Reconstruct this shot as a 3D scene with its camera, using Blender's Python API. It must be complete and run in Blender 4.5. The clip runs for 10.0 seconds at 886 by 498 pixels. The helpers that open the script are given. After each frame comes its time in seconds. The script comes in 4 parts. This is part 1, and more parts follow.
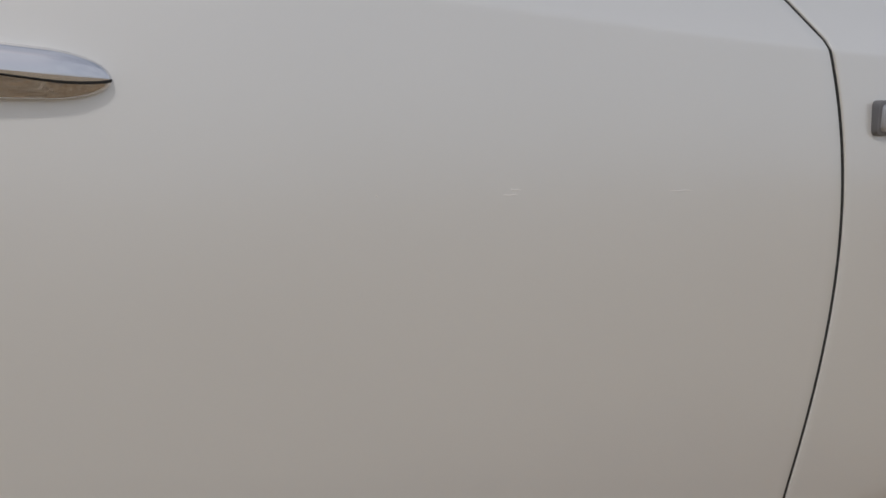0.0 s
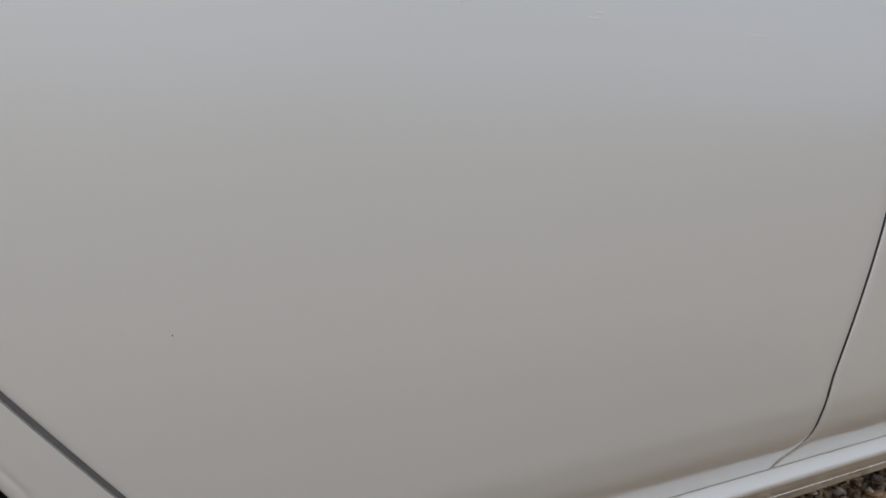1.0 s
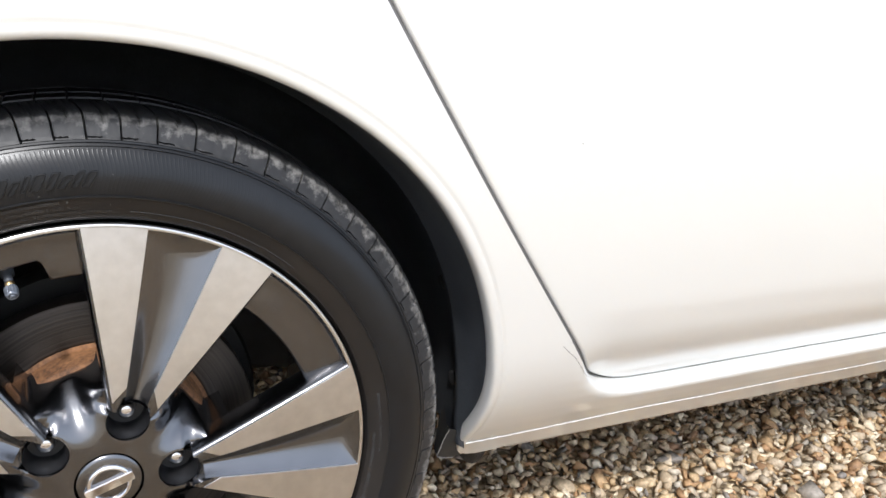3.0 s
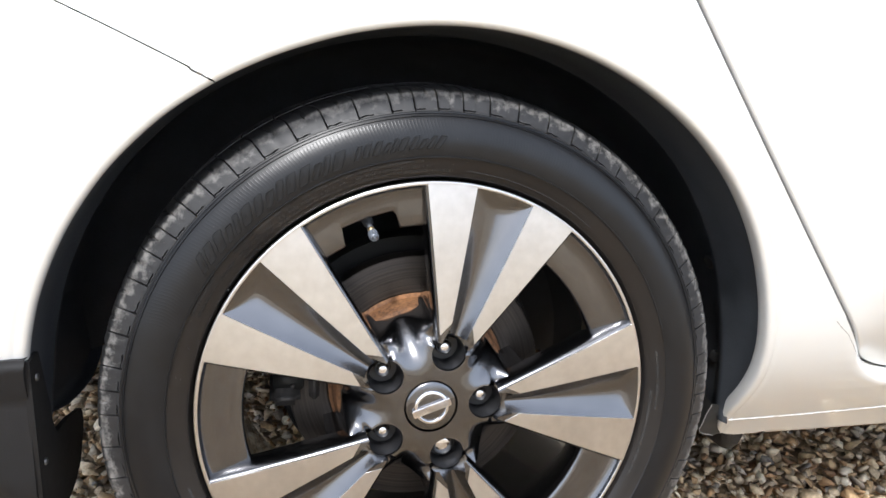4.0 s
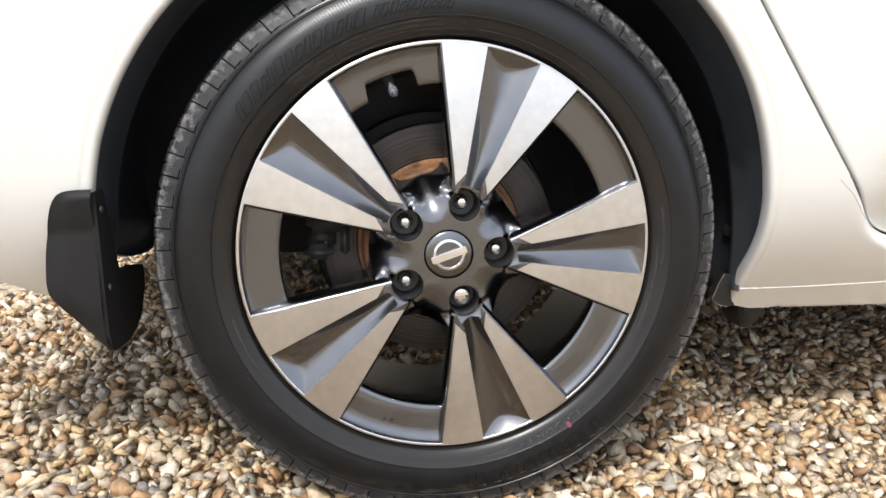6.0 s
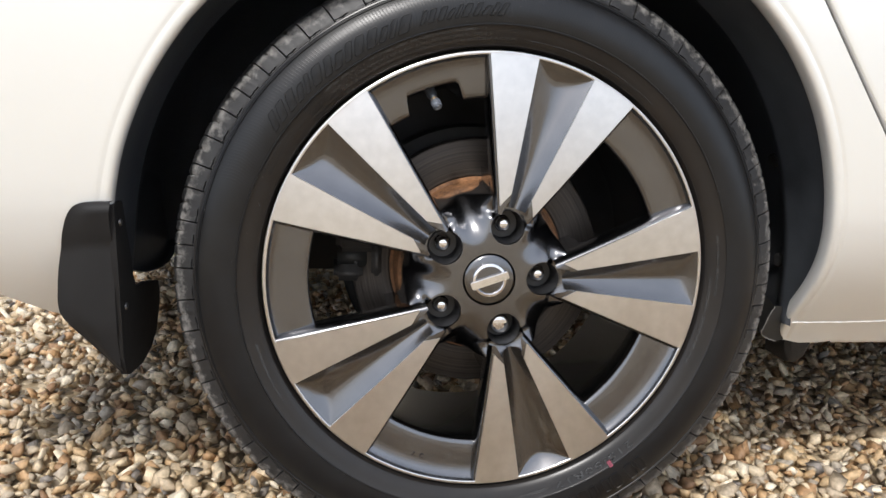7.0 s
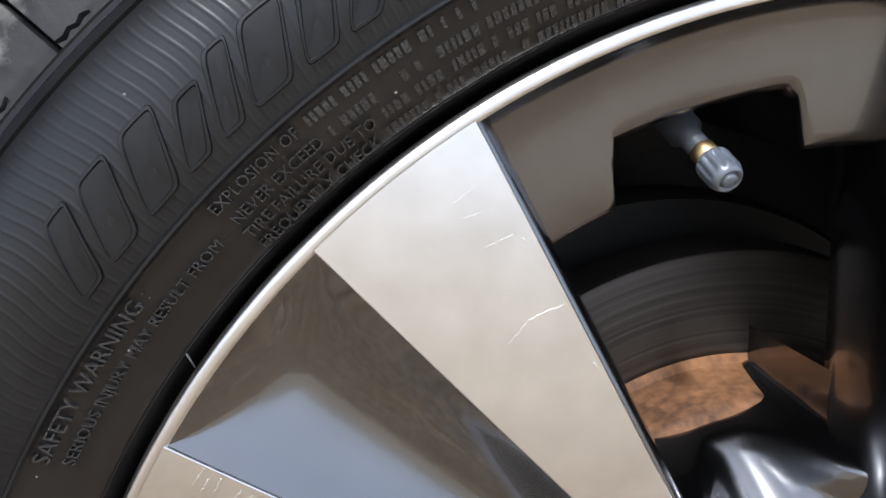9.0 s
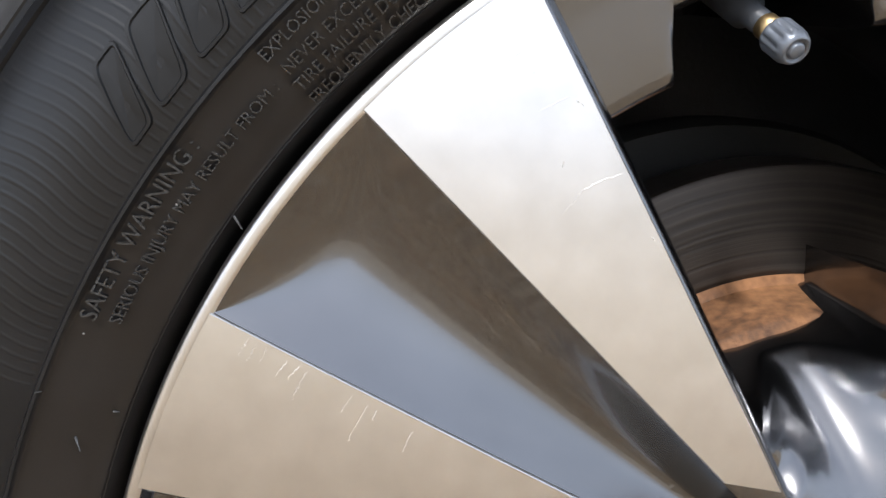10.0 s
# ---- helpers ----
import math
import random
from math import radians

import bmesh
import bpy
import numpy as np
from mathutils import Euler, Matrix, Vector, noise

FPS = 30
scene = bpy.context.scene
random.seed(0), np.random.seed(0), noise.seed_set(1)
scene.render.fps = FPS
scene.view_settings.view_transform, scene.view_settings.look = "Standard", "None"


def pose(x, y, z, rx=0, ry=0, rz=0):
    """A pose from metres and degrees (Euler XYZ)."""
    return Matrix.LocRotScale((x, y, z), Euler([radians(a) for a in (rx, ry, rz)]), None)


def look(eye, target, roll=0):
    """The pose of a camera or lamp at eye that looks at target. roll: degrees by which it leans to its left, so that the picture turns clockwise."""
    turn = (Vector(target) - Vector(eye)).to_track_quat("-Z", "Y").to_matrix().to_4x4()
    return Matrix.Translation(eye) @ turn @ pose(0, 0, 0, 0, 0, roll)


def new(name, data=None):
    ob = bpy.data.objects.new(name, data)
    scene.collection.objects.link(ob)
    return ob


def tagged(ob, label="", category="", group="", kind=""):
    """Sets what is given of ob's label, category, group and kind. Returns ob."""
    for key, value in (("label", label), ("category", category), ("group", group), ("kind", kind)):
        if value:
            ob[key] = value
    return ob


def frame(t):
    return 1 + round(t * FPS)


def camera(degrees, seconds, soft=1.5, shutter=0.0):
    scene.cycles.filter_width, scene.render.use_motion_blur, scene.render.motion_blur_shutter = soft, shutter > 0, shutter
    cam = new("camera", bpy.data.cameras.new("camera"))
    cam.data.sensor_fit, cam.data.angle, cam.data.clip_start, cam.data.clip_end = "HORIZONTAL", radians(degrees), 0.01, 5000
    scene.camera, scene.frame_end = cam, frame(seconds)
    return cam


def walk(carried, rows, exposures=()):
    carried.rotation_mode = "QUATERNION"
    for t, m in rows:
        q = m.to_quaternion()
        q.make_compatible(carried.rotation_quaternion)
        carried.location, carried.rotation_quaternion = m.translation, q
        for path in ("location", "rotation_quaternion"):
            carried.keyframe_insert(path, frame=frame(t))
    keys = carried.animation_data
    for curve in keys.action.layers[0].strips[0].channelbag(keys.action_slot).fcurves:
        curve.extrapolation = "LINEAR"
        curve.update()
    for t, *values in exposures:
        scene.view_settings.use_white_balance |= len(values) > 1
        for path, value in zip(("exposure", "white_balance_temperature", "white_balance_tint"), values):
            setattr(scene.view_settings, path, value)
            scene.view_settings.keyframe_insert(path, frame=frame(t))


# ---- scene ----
cam = camera(61.0, 10.0)
PATH = [
    (0, (0.4083, -0.5976, 0.9068), (1.3088, 1.1573, 0.5758), 0.69),
    (0.2, (0.4073, -0.5873, 0.8817), (1.3134, 1.1527, 0.4925), 1.00),
    (0.5, (0.3954, -0.5704, 0.8573), (1.2959, 1.1659, 0.4400), 2.47),
    (1, (0.3519, -0.5597, 0.7884), (1.2688, 1.1648, 0.3579), 2.40),
    (1.5, (0.2827, -0.5685, 0.7259), (1.2493, 1.1208, 0.2654), 2.80),
    (2, (0.2183, -0.5812, 0.6830), (1.2042, 1.0826, 0.1733), 3.57),
    (2.2, (0.1877, -0.5865, 0.6692), (1.1654, 1.0794, 0.1510), 3.63),
    (3.3, (-0.0977, -0.6380, 0.7096), (0.6761, 1.1190, 0.1491), 3.98),
    (3.5, (-0.1377, -0.6530, 0.7028), (0.5291, 1.1539, 0.1640), 3.08),
    (4, (-0.1522, -0.6920, 0.6299), (0.2864, 1.2128, 0.2064), 2.07),
    (4.5, (-0.1527, -0.7450, 0.5459), (0.1361, 1.1985, 0.1723), 1.97),
    (5, (-0.1298, -0.7870, 0.5128), (0.1209, 1.1586, 0.1234), 1.17),
    (5.5, (-0.1149, -0.8060, 0.4977), (0.1346, 1.1311, 0.0672), 0.46),
    (5.7, (-0.1138, -0.8045, 0.5015), (0.1410, 1.1295, 0.0570), 0.45),
    (6.8, (-0.1380, -0.7630, 0.4930), (0.1360, 1.1760, 0.0890), 1.90),
    (7, (-0.1529, -0.7390, 0.4999), (0.1207, 1.1998, 0.0923), 2.27),
    (7.5, (-0.1846, -0.6610, 0.5461), (0.1277, 1.2619, 0.0933), 3.46),
    (7.7, (-0.1977, -0.6297, 0.5931), (0.1258, 1.2959, 0.1605), 3.72),
    (7.8, (-0.1992, -0.6069, 0.6285), (0.1192, 1.3184, 0.1903), 3.98),
    (7.9, (-0.2008, -0.5623, 0.6486), (0.1330, 1.3572, 0.1967), 4.25),
    (8, (-0.2021, -0.5090, 0.6362), (0.1616, 1.4118, 0.2139), 4.57),
    (8.1, (-0.1939, -0.4696, 0.6227), (0.1461, 1.4584, 0.2137), 4.17),
    (8.2, (-0.1914, -0.4170, 0.5976), (0.1504, 1.5137, 0.2032), 3.96),
    (8.3, (-0.1908, -0.3654, 0.5743), (0.1600, 1.5693, 0.2084), 3.80),
    (8.4, (-0.1913, -0.3109, 0.5733), (0.1971, 1.5971, 0.1165), 4.05),
    (8.5, (-0.1885, -0.2650, 0.5661), (0.2523, 1.6154, 0.0467), 4.57),
    (8.7, (-0.1648, -0.2197, 0.5363), (0.2348, 1.6830, 0.0673), 3.70),
    (9, (-0.1649, -0.1750, 0.5070), (0.1726, 1.7480, 0.0730), 3.27),
    (9.5, (-0.1630, -0.1560, 0.4889), (0.1254, 1.7711, 0.0382), 4.06),
    (10, (-0.1681, -0.1760, 0.4740), (0.0864, 1.7591, 0.0375), 3.16),
]
walk(cam, [(t, look(eye, target, roll)) for t, eye, target, roll in PATH],
     exposures=[(0, -1.10, 6560, 12.5), (0.5, -1.03, 6470, 12), (1.0, -0.98, 6200, 11), (1.5, -0.25, 6050, 10), (2.0, 0.22, 6050, 10), (2.2, 0.3, 6050, 10), (3.3, 0.82, 6150, 10), (4.0, 0.95, 6150, 10),
                (4.5, 1.0, 6250, 10), (5.0, 1.0, 6400, 10), (5.5, 0.93, 6350, 10), (7.0, 0.5, 6400, 10), (8.0, 0.7, 6000, 10), (8.6, 0.82, 5850, 10), (9.0, 0.78, 5900, 10), (9.5, 0.78, 6100, 10), (10, 0.82, 6200, 10)])

# ---- light ----
world = bpy.data.worlds.new("sky")
scene.world = world
world.use_nodes = True
wn = world.node_tree
sky = wn.nodes.new("ShaderNodeTexSky")
sky.sky_type = "NISHITA"
sky.sun_disc = False
sky.sun_elevation = radians(49.0)
sky.sun_rotation = radians(206.0)
sky.dust_density = 4.0
sky.air_density = 1.0
# a thin bright veil of cloud, thicker here and thinner there
sky_co = wn.nodes.new("ShaderNodeTexCoord")
cloud = wn.nodes.new("ShaderNodeTexNoise")
cloud.inputs["Scale"].default_value = 2.2
cloud.inputs["Detail"].default_value = 6
wn.links.new(sky_co.outputs["Generated"], cloud.inputs["Vector"])
cover = wn.nodes.new("ShaderNodeMapRange")
cover.inputs[1].default_value, cover.inputs[2].default_value = 0.35, 0.65
cover.inputs[3].default_value, cover.inputs[4].default_value = 0.45, 0.90
wn.links.new(cloud.outputs[0], cover.inputs[0])
veil = wn.nodes.new("ShaderNodeMix")
veil.data_type = "RGBA"
veil.inputs[7].default_value = (6.6, 7.1, 8.0, 1)
wn.links.new(cover.outputs[0], veil.inputs[0])
wn.links.new(sky.outputs[0], veil.inputs[6])
wn.links.new(veil.outputs[2], wn.nodes["Background"].inputs[0])
wn.nodes["Background"].inputs[1].default_value = 0.15
sun = new("sun", bpy.data.lights.new("sun", "SUN"))
sun.data.energy = 2.0
sun.data.angle = radians(5)
sun.data.color = (1.0, 0.965, 0.92)
sun.matrix_world = look((-0.38 * 6, -0.78 * 6, 6), (0, 0, 0))


# ---- materials ----
def mat(name, base, rough=0.5, metal=0.0, coat=0.0, coat_rough=0.03, scale=40.0, vary=0.15, rvary=0.1, bump=0.0, bscale=200.0, tint=None, island=False):
    """A surface with variation in tone and gloss at two scales and a fine relief."""
    m = bpy.data.materials.new(name)
    m.use_nodes = True
    n, l = m.node_tree.nodes, m.node_tree.links
    b = n["Principled BSDF"]
    co = n.new("ShaderNodeTexCoord")
    big = n.new("ShaderNodeTexNoise")
    big.inputs["Scale"].default_value = scale / 8
    big.inputs["Detail"].default_value = 4
    fine = n.new("ShaderNodeTexNoise")
    fine.inputs["Scale"].default_value = scale
    fine.inputs["Detail"].default_value = 6
    mixn = n.new("ShaderNodeMix")
    mixn.inputs[0].default_value = 0.5
    for q in (big, fine):
        l.new(co.outputs["Object"], q.inputs["Vector"])
    l.new(big.outputs[0], mixn.inputs[2])
    l.new(fine.outputs[0], mixn.inputs[3])
    ramp = n.new("ShaderNodeValToRGB")
    t = tint or base
    ramp.color_ramp.elements[0].position, ramp.color_ramp.elements[1].position = 0.3, 0.7
    ramp.color_ramp.elements[0].color = (*[c * (1 - vary) for c in t], 1)
    ramp.color_ramp.elements[1].color = (*[min(1, c * (1 + vary)) for c in base], 1)
    l.new(mixn.outputs[0], ramp.inputs[0])
    l.new(ramp.outputs[0], b.inputs["Base Color"])
    mr = n.new("ShaderNodeMapRange")
    mr.inputs[3].default_value, mr.inputs[4].default_value = max(0.02, rough - rvary), min(1, rough + rvary)
    l.new(mixn.outputs[0], mr.inputs[0])
    l.new(mr.outputs[0], b.inputs["Roughness"])
    b.inputs["Metallic"].default_value = metal
    b.inputs["Coat Weight"].default_value = coat
    b.inputs["Coat Roughness"].default_value = coat_rough
    if bump:
        bn = n.new("ShaderNodeTexNoise")
        bn.inputs["Scale"].default_value = bscale
        bn.inputs["Detail"].default_value = 5
        l.new(co.outputs["Object"], bn.inputs["Vector"])
        bp = n.new("ShaderNodeBump")
        bp.inputs["Strength"].default_value = bump
        bp.inputs["Distance"].default_value = 0.002
        l.new(bn.outputs[0], bp.inputs["Height"])
        l.new(bp.outputs[0], b.inputs["Normal"])
    return m


PAINT = mat("white_paint", (0.79, 0.795, 0.77), 0.34, 0.38, 1.0, 0.12, 6, 0.012, 0.03)
DARK = mat("grey_wheel_paint", (0.150, 0.151, 0.158), 0.24, 1.0, 0.8, 0.05, 40, 0.10, 0.05)
PLASTIC = mat("black_plastic", (0.014, 0.0138, 0.014), 0.55, 0, 0, 0.1, 90, 0.2, 0.1, 0.25, 900)
LINER = mat("liner_plastic", (0.033, 0.0370, 0.043), 0.42, 0, 0, 0.1, 40, 0.3, 0.12, 0.15, 300)
CHROME = mat("chrome", (0.82, 0.82, 0.84), 0.07, 1.0, 0, 0.03, 40, 0.02, 0.03)
RUST = mat("rusty_iron", (0.20, 0.095, 0.040), 0.75, 0.0, 0, 0.1, 240, 0.65, 0.1, 0.5, 200, (0.10, 0.042, 0.020))
GAPGREY = mat("grey_gap_shade", (0.13, 0.127, 0.125), 0.6, 0, 0, 0.1, 60, 0.2, 0.1)
MATTBLACK = mat("matt_black", (0.014, 0.014, 0.013), 0.6, 0, 0, 0.1, 60, 0.2, 0.1)
BEAD = mat("sealant", (0.86, 0.85, 0.82), 0.4, 0, 0.3, 0.1, 80, 0.06, 0.1)
BLACKHOLE = mat("gap_dark", (0.01, 0.01, 0.01), 0.7, 0, 0, 0.1, 40, 0.1, 0.05)


def polar_nodes(m):
    """Radius and angle about the axle as sockets."""
    n, l = m.node_tree.nodes, m.node_tree.links
    co = n.new("ShaderNodeTexCoord")
    sep = n.new("ShaderNodeSeparateXYZ")
    l.new(co.outputs["Object"], sep.inputs[0])

    def calc(op, a, b=None, c=None):
        q = n.new("ShaderNodeMath")
        q.operation = op
        for i, v in enumerate((a, b, c)):
            if v is None:
                continue
            if isinstance(v, (int, float)):
                q.inputs[i].default_value = v
            else:
                l.new(v, q.inputs[i])
        return q.outputs[0]

    zz = calc("SUBTRACT", sep.outputs[2], 0.312)
    rad = calc("SQRT", calc("ADD", calc("MULTIPLY", sep.outputs[0], sep.outputs[0]), calc("MULTIPLY", zz, zz)))
    ang = calc("ARCTAN2", zz, sep.outputs[0])
    return calc, rad, ang


def rubber_material():
    """Black rubber, brown with road film near the bead, with fine curved ribs moulded into the sidewall."""
    m = mat("tyre_rubber", (0.0066, 0.0070, 0.0080), 0.31, 0, 0, 0.1, 70, 0.3, 0.08)
    n, l = m.node_tree.nodes, m.node_tree.links
    b = n["Principled BSDF"]
    calc, rad, ang = polar_nodes(m)
    wave = calc("SINE", calc("ADD", calc("MULTIPLY", ang, 560.0), calc("MULTIPLY", calc("SINE", calc("MULTIPLY", rad, 190.0)), 3.0)))
    inside = calc("MULTIPLY", calc("GREATER_THAN", rad, 0.2552), calc("LESS_THAN", rad, 0.2885))
    sector = calc("MULTIPLY", calc("GREATER_THAN", ang, 0.95), calc("LESS_THAN", ang, 2.78))
    ribs = calc("MULTIPLY", calc("POWER", calc("MAXIMUM", wave, 0.0), 2.0), calc("MULTIPLY", inside, sector))
    fine = n.new("ShaderNodeTexNoise")
    fine.inputs["Scale"].default_value = 900
    fine.inputs["Detail"].default_value = 4
    co = n.new("ShaderNodeTexCoord")
    l.new(co.outputs["Object"], fine.inputs["Vector"])
    height = calc("ADD", calc("MULTIPLY", ribs, 0.5), calc("MULTIPLY", fine.outputs[0], 0.22))
    bp = n.new("ShaderNodeBump")
    bp.inputs["Strength"].default_value = 0.20
    bp.inputs["Distance"].default_value = 0.0007
    l.new(height, bp.inputs["Height"])
    l.new(bp.outputs[0], b.inputs["Normal"])
    b.inputs["Specular IOR Level"].default_value = 0.38
    # brown film of dried dirt on the band beside the rim
    old = b.inputs["Base Color"].links[0].from_socket
    mx = n.new("ShaderNodeMix")
    mx.data_type = "RGBA"
    patch = n.new("ShaderNodeTexNoise")
    patch.inputs["Scale"].default_value = 14
    patch.inputs["Detail"].default_value = 5
    l.new(co.outputs["Object"], patch.inputs["Vector"])
    band = calc("MULTIPLY", calc("LESS_THAN", rad, 0.2528), calc("MULTIPLY", patch.outputs[0], 0.6))
    l.new(band, mx.inputs[0])
    l.new(old, mx.inputs[6])
    mx.inputs[7].default_value = (0.034, 0.027, 0.021, 1)
    l.new(mx.outputs[2], b.inputs["Base Color"])
    return m


def tread_material():
    """Worn shoulder of the tread, scuffed grey in patches along its edge."""
    m = mat("tread_rubber", (0.017, 0.017, 0.018), 0.50, 0, 0, 0.1, 200, 0.35, 0.10, 0.06, 500)
    n, l = m.node_tree.nodes, m.node_tree.links
    b = n["Principled BSDF"]
    calc, rad, ang = polar_nodes(m)
    co = n.new("ShaderNodeTexCoord")
    no = n.new("ShaderNodeTexNoise")
    no.inputs["Scale"].default_value = 130
    no.inputs["Detail"].default_value = 7
    no.inputs["Roughness"].default_value = 0.65
    l.new(co.outputs["Object"], no.inputs["Vector"])
    edge = n.new("ShaderNodeMapRange")
    edge.inputs[1].default_value, edge.inputs[2].default_value = 0.300, 0.311
    edge.inputs[3].default_value, edge.inputs[4].default_value = -0.15, 0.12
    l.new(rad, edge.inputs[0])
    patch = n.new("ShaderNodeMapRange")
    patch.inputs[1].default_value, patch.inputs[2].default_value = 0.46, 0.74
    # scuffs stop past 0.3115, so the crown's shade is set by its colour
    crown = calc("MULTIPLY", calc("MAXIMUM", calc("SUBTRACT", rad, 0.3115), 0.0), 90.0)
    l.new(calc("SUBTRACT", calc("ADD", no.outputs[0], edge.outputs[0]), crown), patch.inputs[0])
    mx = n.new("ShaderNodeMix")
    mx.data_type = "RGBA"
    l.new(patch.outputs[0], mx.inputs[0])
    l.new(b.inputs["Base Color"].links[0].from_socket, mx.inputs[6])
    mx.inputs[7].default_value = (0.20, 0.193, 0.182, 1)
    l.new(mx.outputs[2], b.inputs["Base Color"])
    return m


def alloy_material():
    """Aluminium turned on a lathe: fine concentric lines under clear lacquer."""
    m = mat("machined_alloy", (0.69, 0.68, 0.67), 0.30, 1.0, 0.15, 0.08, 90, 0.10, 0.06)
    n, l = m.node_tree.nodes, m.node_tree.links
    b = n["Principled BSDF"]
    # the turning marks spread the gloss along the radius
    co = n.new("ShaderNodeTexCoord")
    sub = n.new("ShaderNodeVectorMath")
    sub.operation = "SUBTRACT"
    sub.inputs[1].default_value = (0, 0, 0.312)
    nrm = n.new("ShaderNodeVectorMath")
    nrm.operation = "NORMALIZE"
    l.new(co.outputs["Object"], sub.inputs[0])
    l.new(sub.outputs[0], nrm.inputs[0])
    l.new(nrm.outputs[0], b.inputs["Tangent"])
    b.inputs["Anisotropic"].default_value = 0.3
    return m


def brake_material():
    """Worn disc iron: brown film in rings, polished grey between them."""
    m = mat("brake_steel", (0.042, 0.036, 0.031), 0.46, 0.6, 0, 0.1, 60, 0.25, 0.1)
    n, l = m.node_tree.nodes, m.node_tree.links
    b = n["Principled BSDF"]
    calc, rad, ang = polar_nodes(m)
    rings = n.new("ShaderNodeTexNoise")
    rings.noise_dimensions = "1D"
    rings.inputs["Scale"].default_value = 420
    rings.inputs["Detail"].default_value = 4
    l.new(rad, rings.inputs["W"])
    mx = n.new("ShaderNodeMix")
    mx.data_type = "RGBA"
    l.new(calc("MULTIPLY", calc("SUBTRACT", rings.outputs[0], 0.35), 2.2), mx.inputs[0])
    l.new(b.inputs["Base Color"].links[0].from_socket, mx.inputs[6])
    mx.inputs[7].default_value = (0.075, 0.063, 0.053, 1)
    l.new(mx.outputs[2], b.inputs["Base Color"])
    bp = n.new("ShaderNodeBump")
    bp.inputs["Strength"].default_value = 0.35
    bp.inputs["Distance"].default_value = 0.001
    l.new(rings.outputs[0], bp.inputs["Height"])
    l.new(bp.outputs[0], b.inputs["Normal"])
    return m


STEEL = brake_material()
RUBBER = rubber_material()
TREAD = tread_material()
ALLOY = alloy_material()


# ---- builders ----
def mesh_from(name, verts, faces, smooth=True):
    me = bpy.data.meshes.new(name)
    me.from_pydata([tuple(v) for v in verts], [], [tuple(f) for f in faces])
    me.update()
    if smooth:
        me.polygons.foreach_set("use_smooth", [True] * len(me.polygons))
    return me


def part(name, data, material, parent, label=""):
    """One mesh object under a thing or under a part; data is a mesh or a bmesh."""
    if isinstance(data, bmesh.types.BMesh):
        me = bpy.data.meshes.new(name)
        data.to_mesh(me)
        data.free()
        data = me
    ob = new(name, data)
    if material is not None and not data.materials:
        data.materials.append(material)
    ob.parent = parent
    if label:
        ob["label"] = label
    return ob


def lattice(rows, close_u=False, close_v=False, smooth=True, name="sheet", sharp=None):
    """A mesh of quads from rows of points."""
    nv, nu = len(rows), len(rows[0])
    verts = [p for r in rows for p in r]
    faces = []
    for j in range(nv if close_v else nv - 1):
        for i in range(nu if close_u else nu - 1):
            a, b = j * nu + i, j * nu + (i + 1) % nu
            c, d = ((j + 1) % nv) * nu + (i + 1) % nu, ((j + 1) % nv) * nu + i
            faces.append((a, b, c, d))
    me = mesh_from(name, verts, faces, smooth)
    if sharp is not None:
        set_sharp(me, sharp)
    return me


def set_sharp(me, degrees):
    """Marks edges whose faces meet at more than the angle as sharp."""
    bm = bmesh.new()
    bm.from_mesh(me)
    for e in bm.edges:
        if len(e.link_faces) == 2 and e.calc_face_angle(0) > radians(degrees):
            e.smooth = False
    bm.to_mesh(me)
    bm.free()


HUB = Vector((0, 0, 0.312))


def revolve(profile, steps=128, name="ring", sharp=None, a0=0.0, a1=360.0):
    """Turns (radius, y) points round the wheel's axle."""
    full = abs(a1 - a0 - 360) < 1e-6
    rows = []
    for r, y in profile:
        rows.append([(HUB.x + r * math.cos(radians(a0 + (a1 - a0) * k / steps)), y,
                      HUB.z + r * math.sin(radians(a0 + (a1 - a0) * k / steps))) for k in range(steps if full else steps + 1)])
    return lattice(rows, close_u=full, name=name, sharp=sharp)


def interp(x, table):
    if x <= table[0][0]:
        return table[0][1]
    for (a, p), (b, q) in zip(table, table[1:]):
        if x <= b:
            return p + (q - p) * (x - a) / (b - a)
    return table[-1][1]


def smooth(a, b, x):
    t = min(1, max(0, (x - a) / (b - a)))
    return t * t * (3 - 2 * t)


def disc_bm(r, h, steps=14):
    bm = bmesh.new()
    rings = [[bm.verts.new((q * math.cos(6.28319 * k / steps), q * math.sin(6.28319 * k / steps), z)) for k in range(steps)] for q, z in ((r, 0), (r, h * 0.7), (r * 0.7, h))]
    for a, b in zip(rings, rings[1:]):
        for k in range(steps):
            bm.faces.new((a[k], a[(k + 1) % steps], b[(k + 1) % steps], b[k]))
    bm.faces.new(rings[-1])
    for f in bm.faces:
        f.smooth = True
    return bm


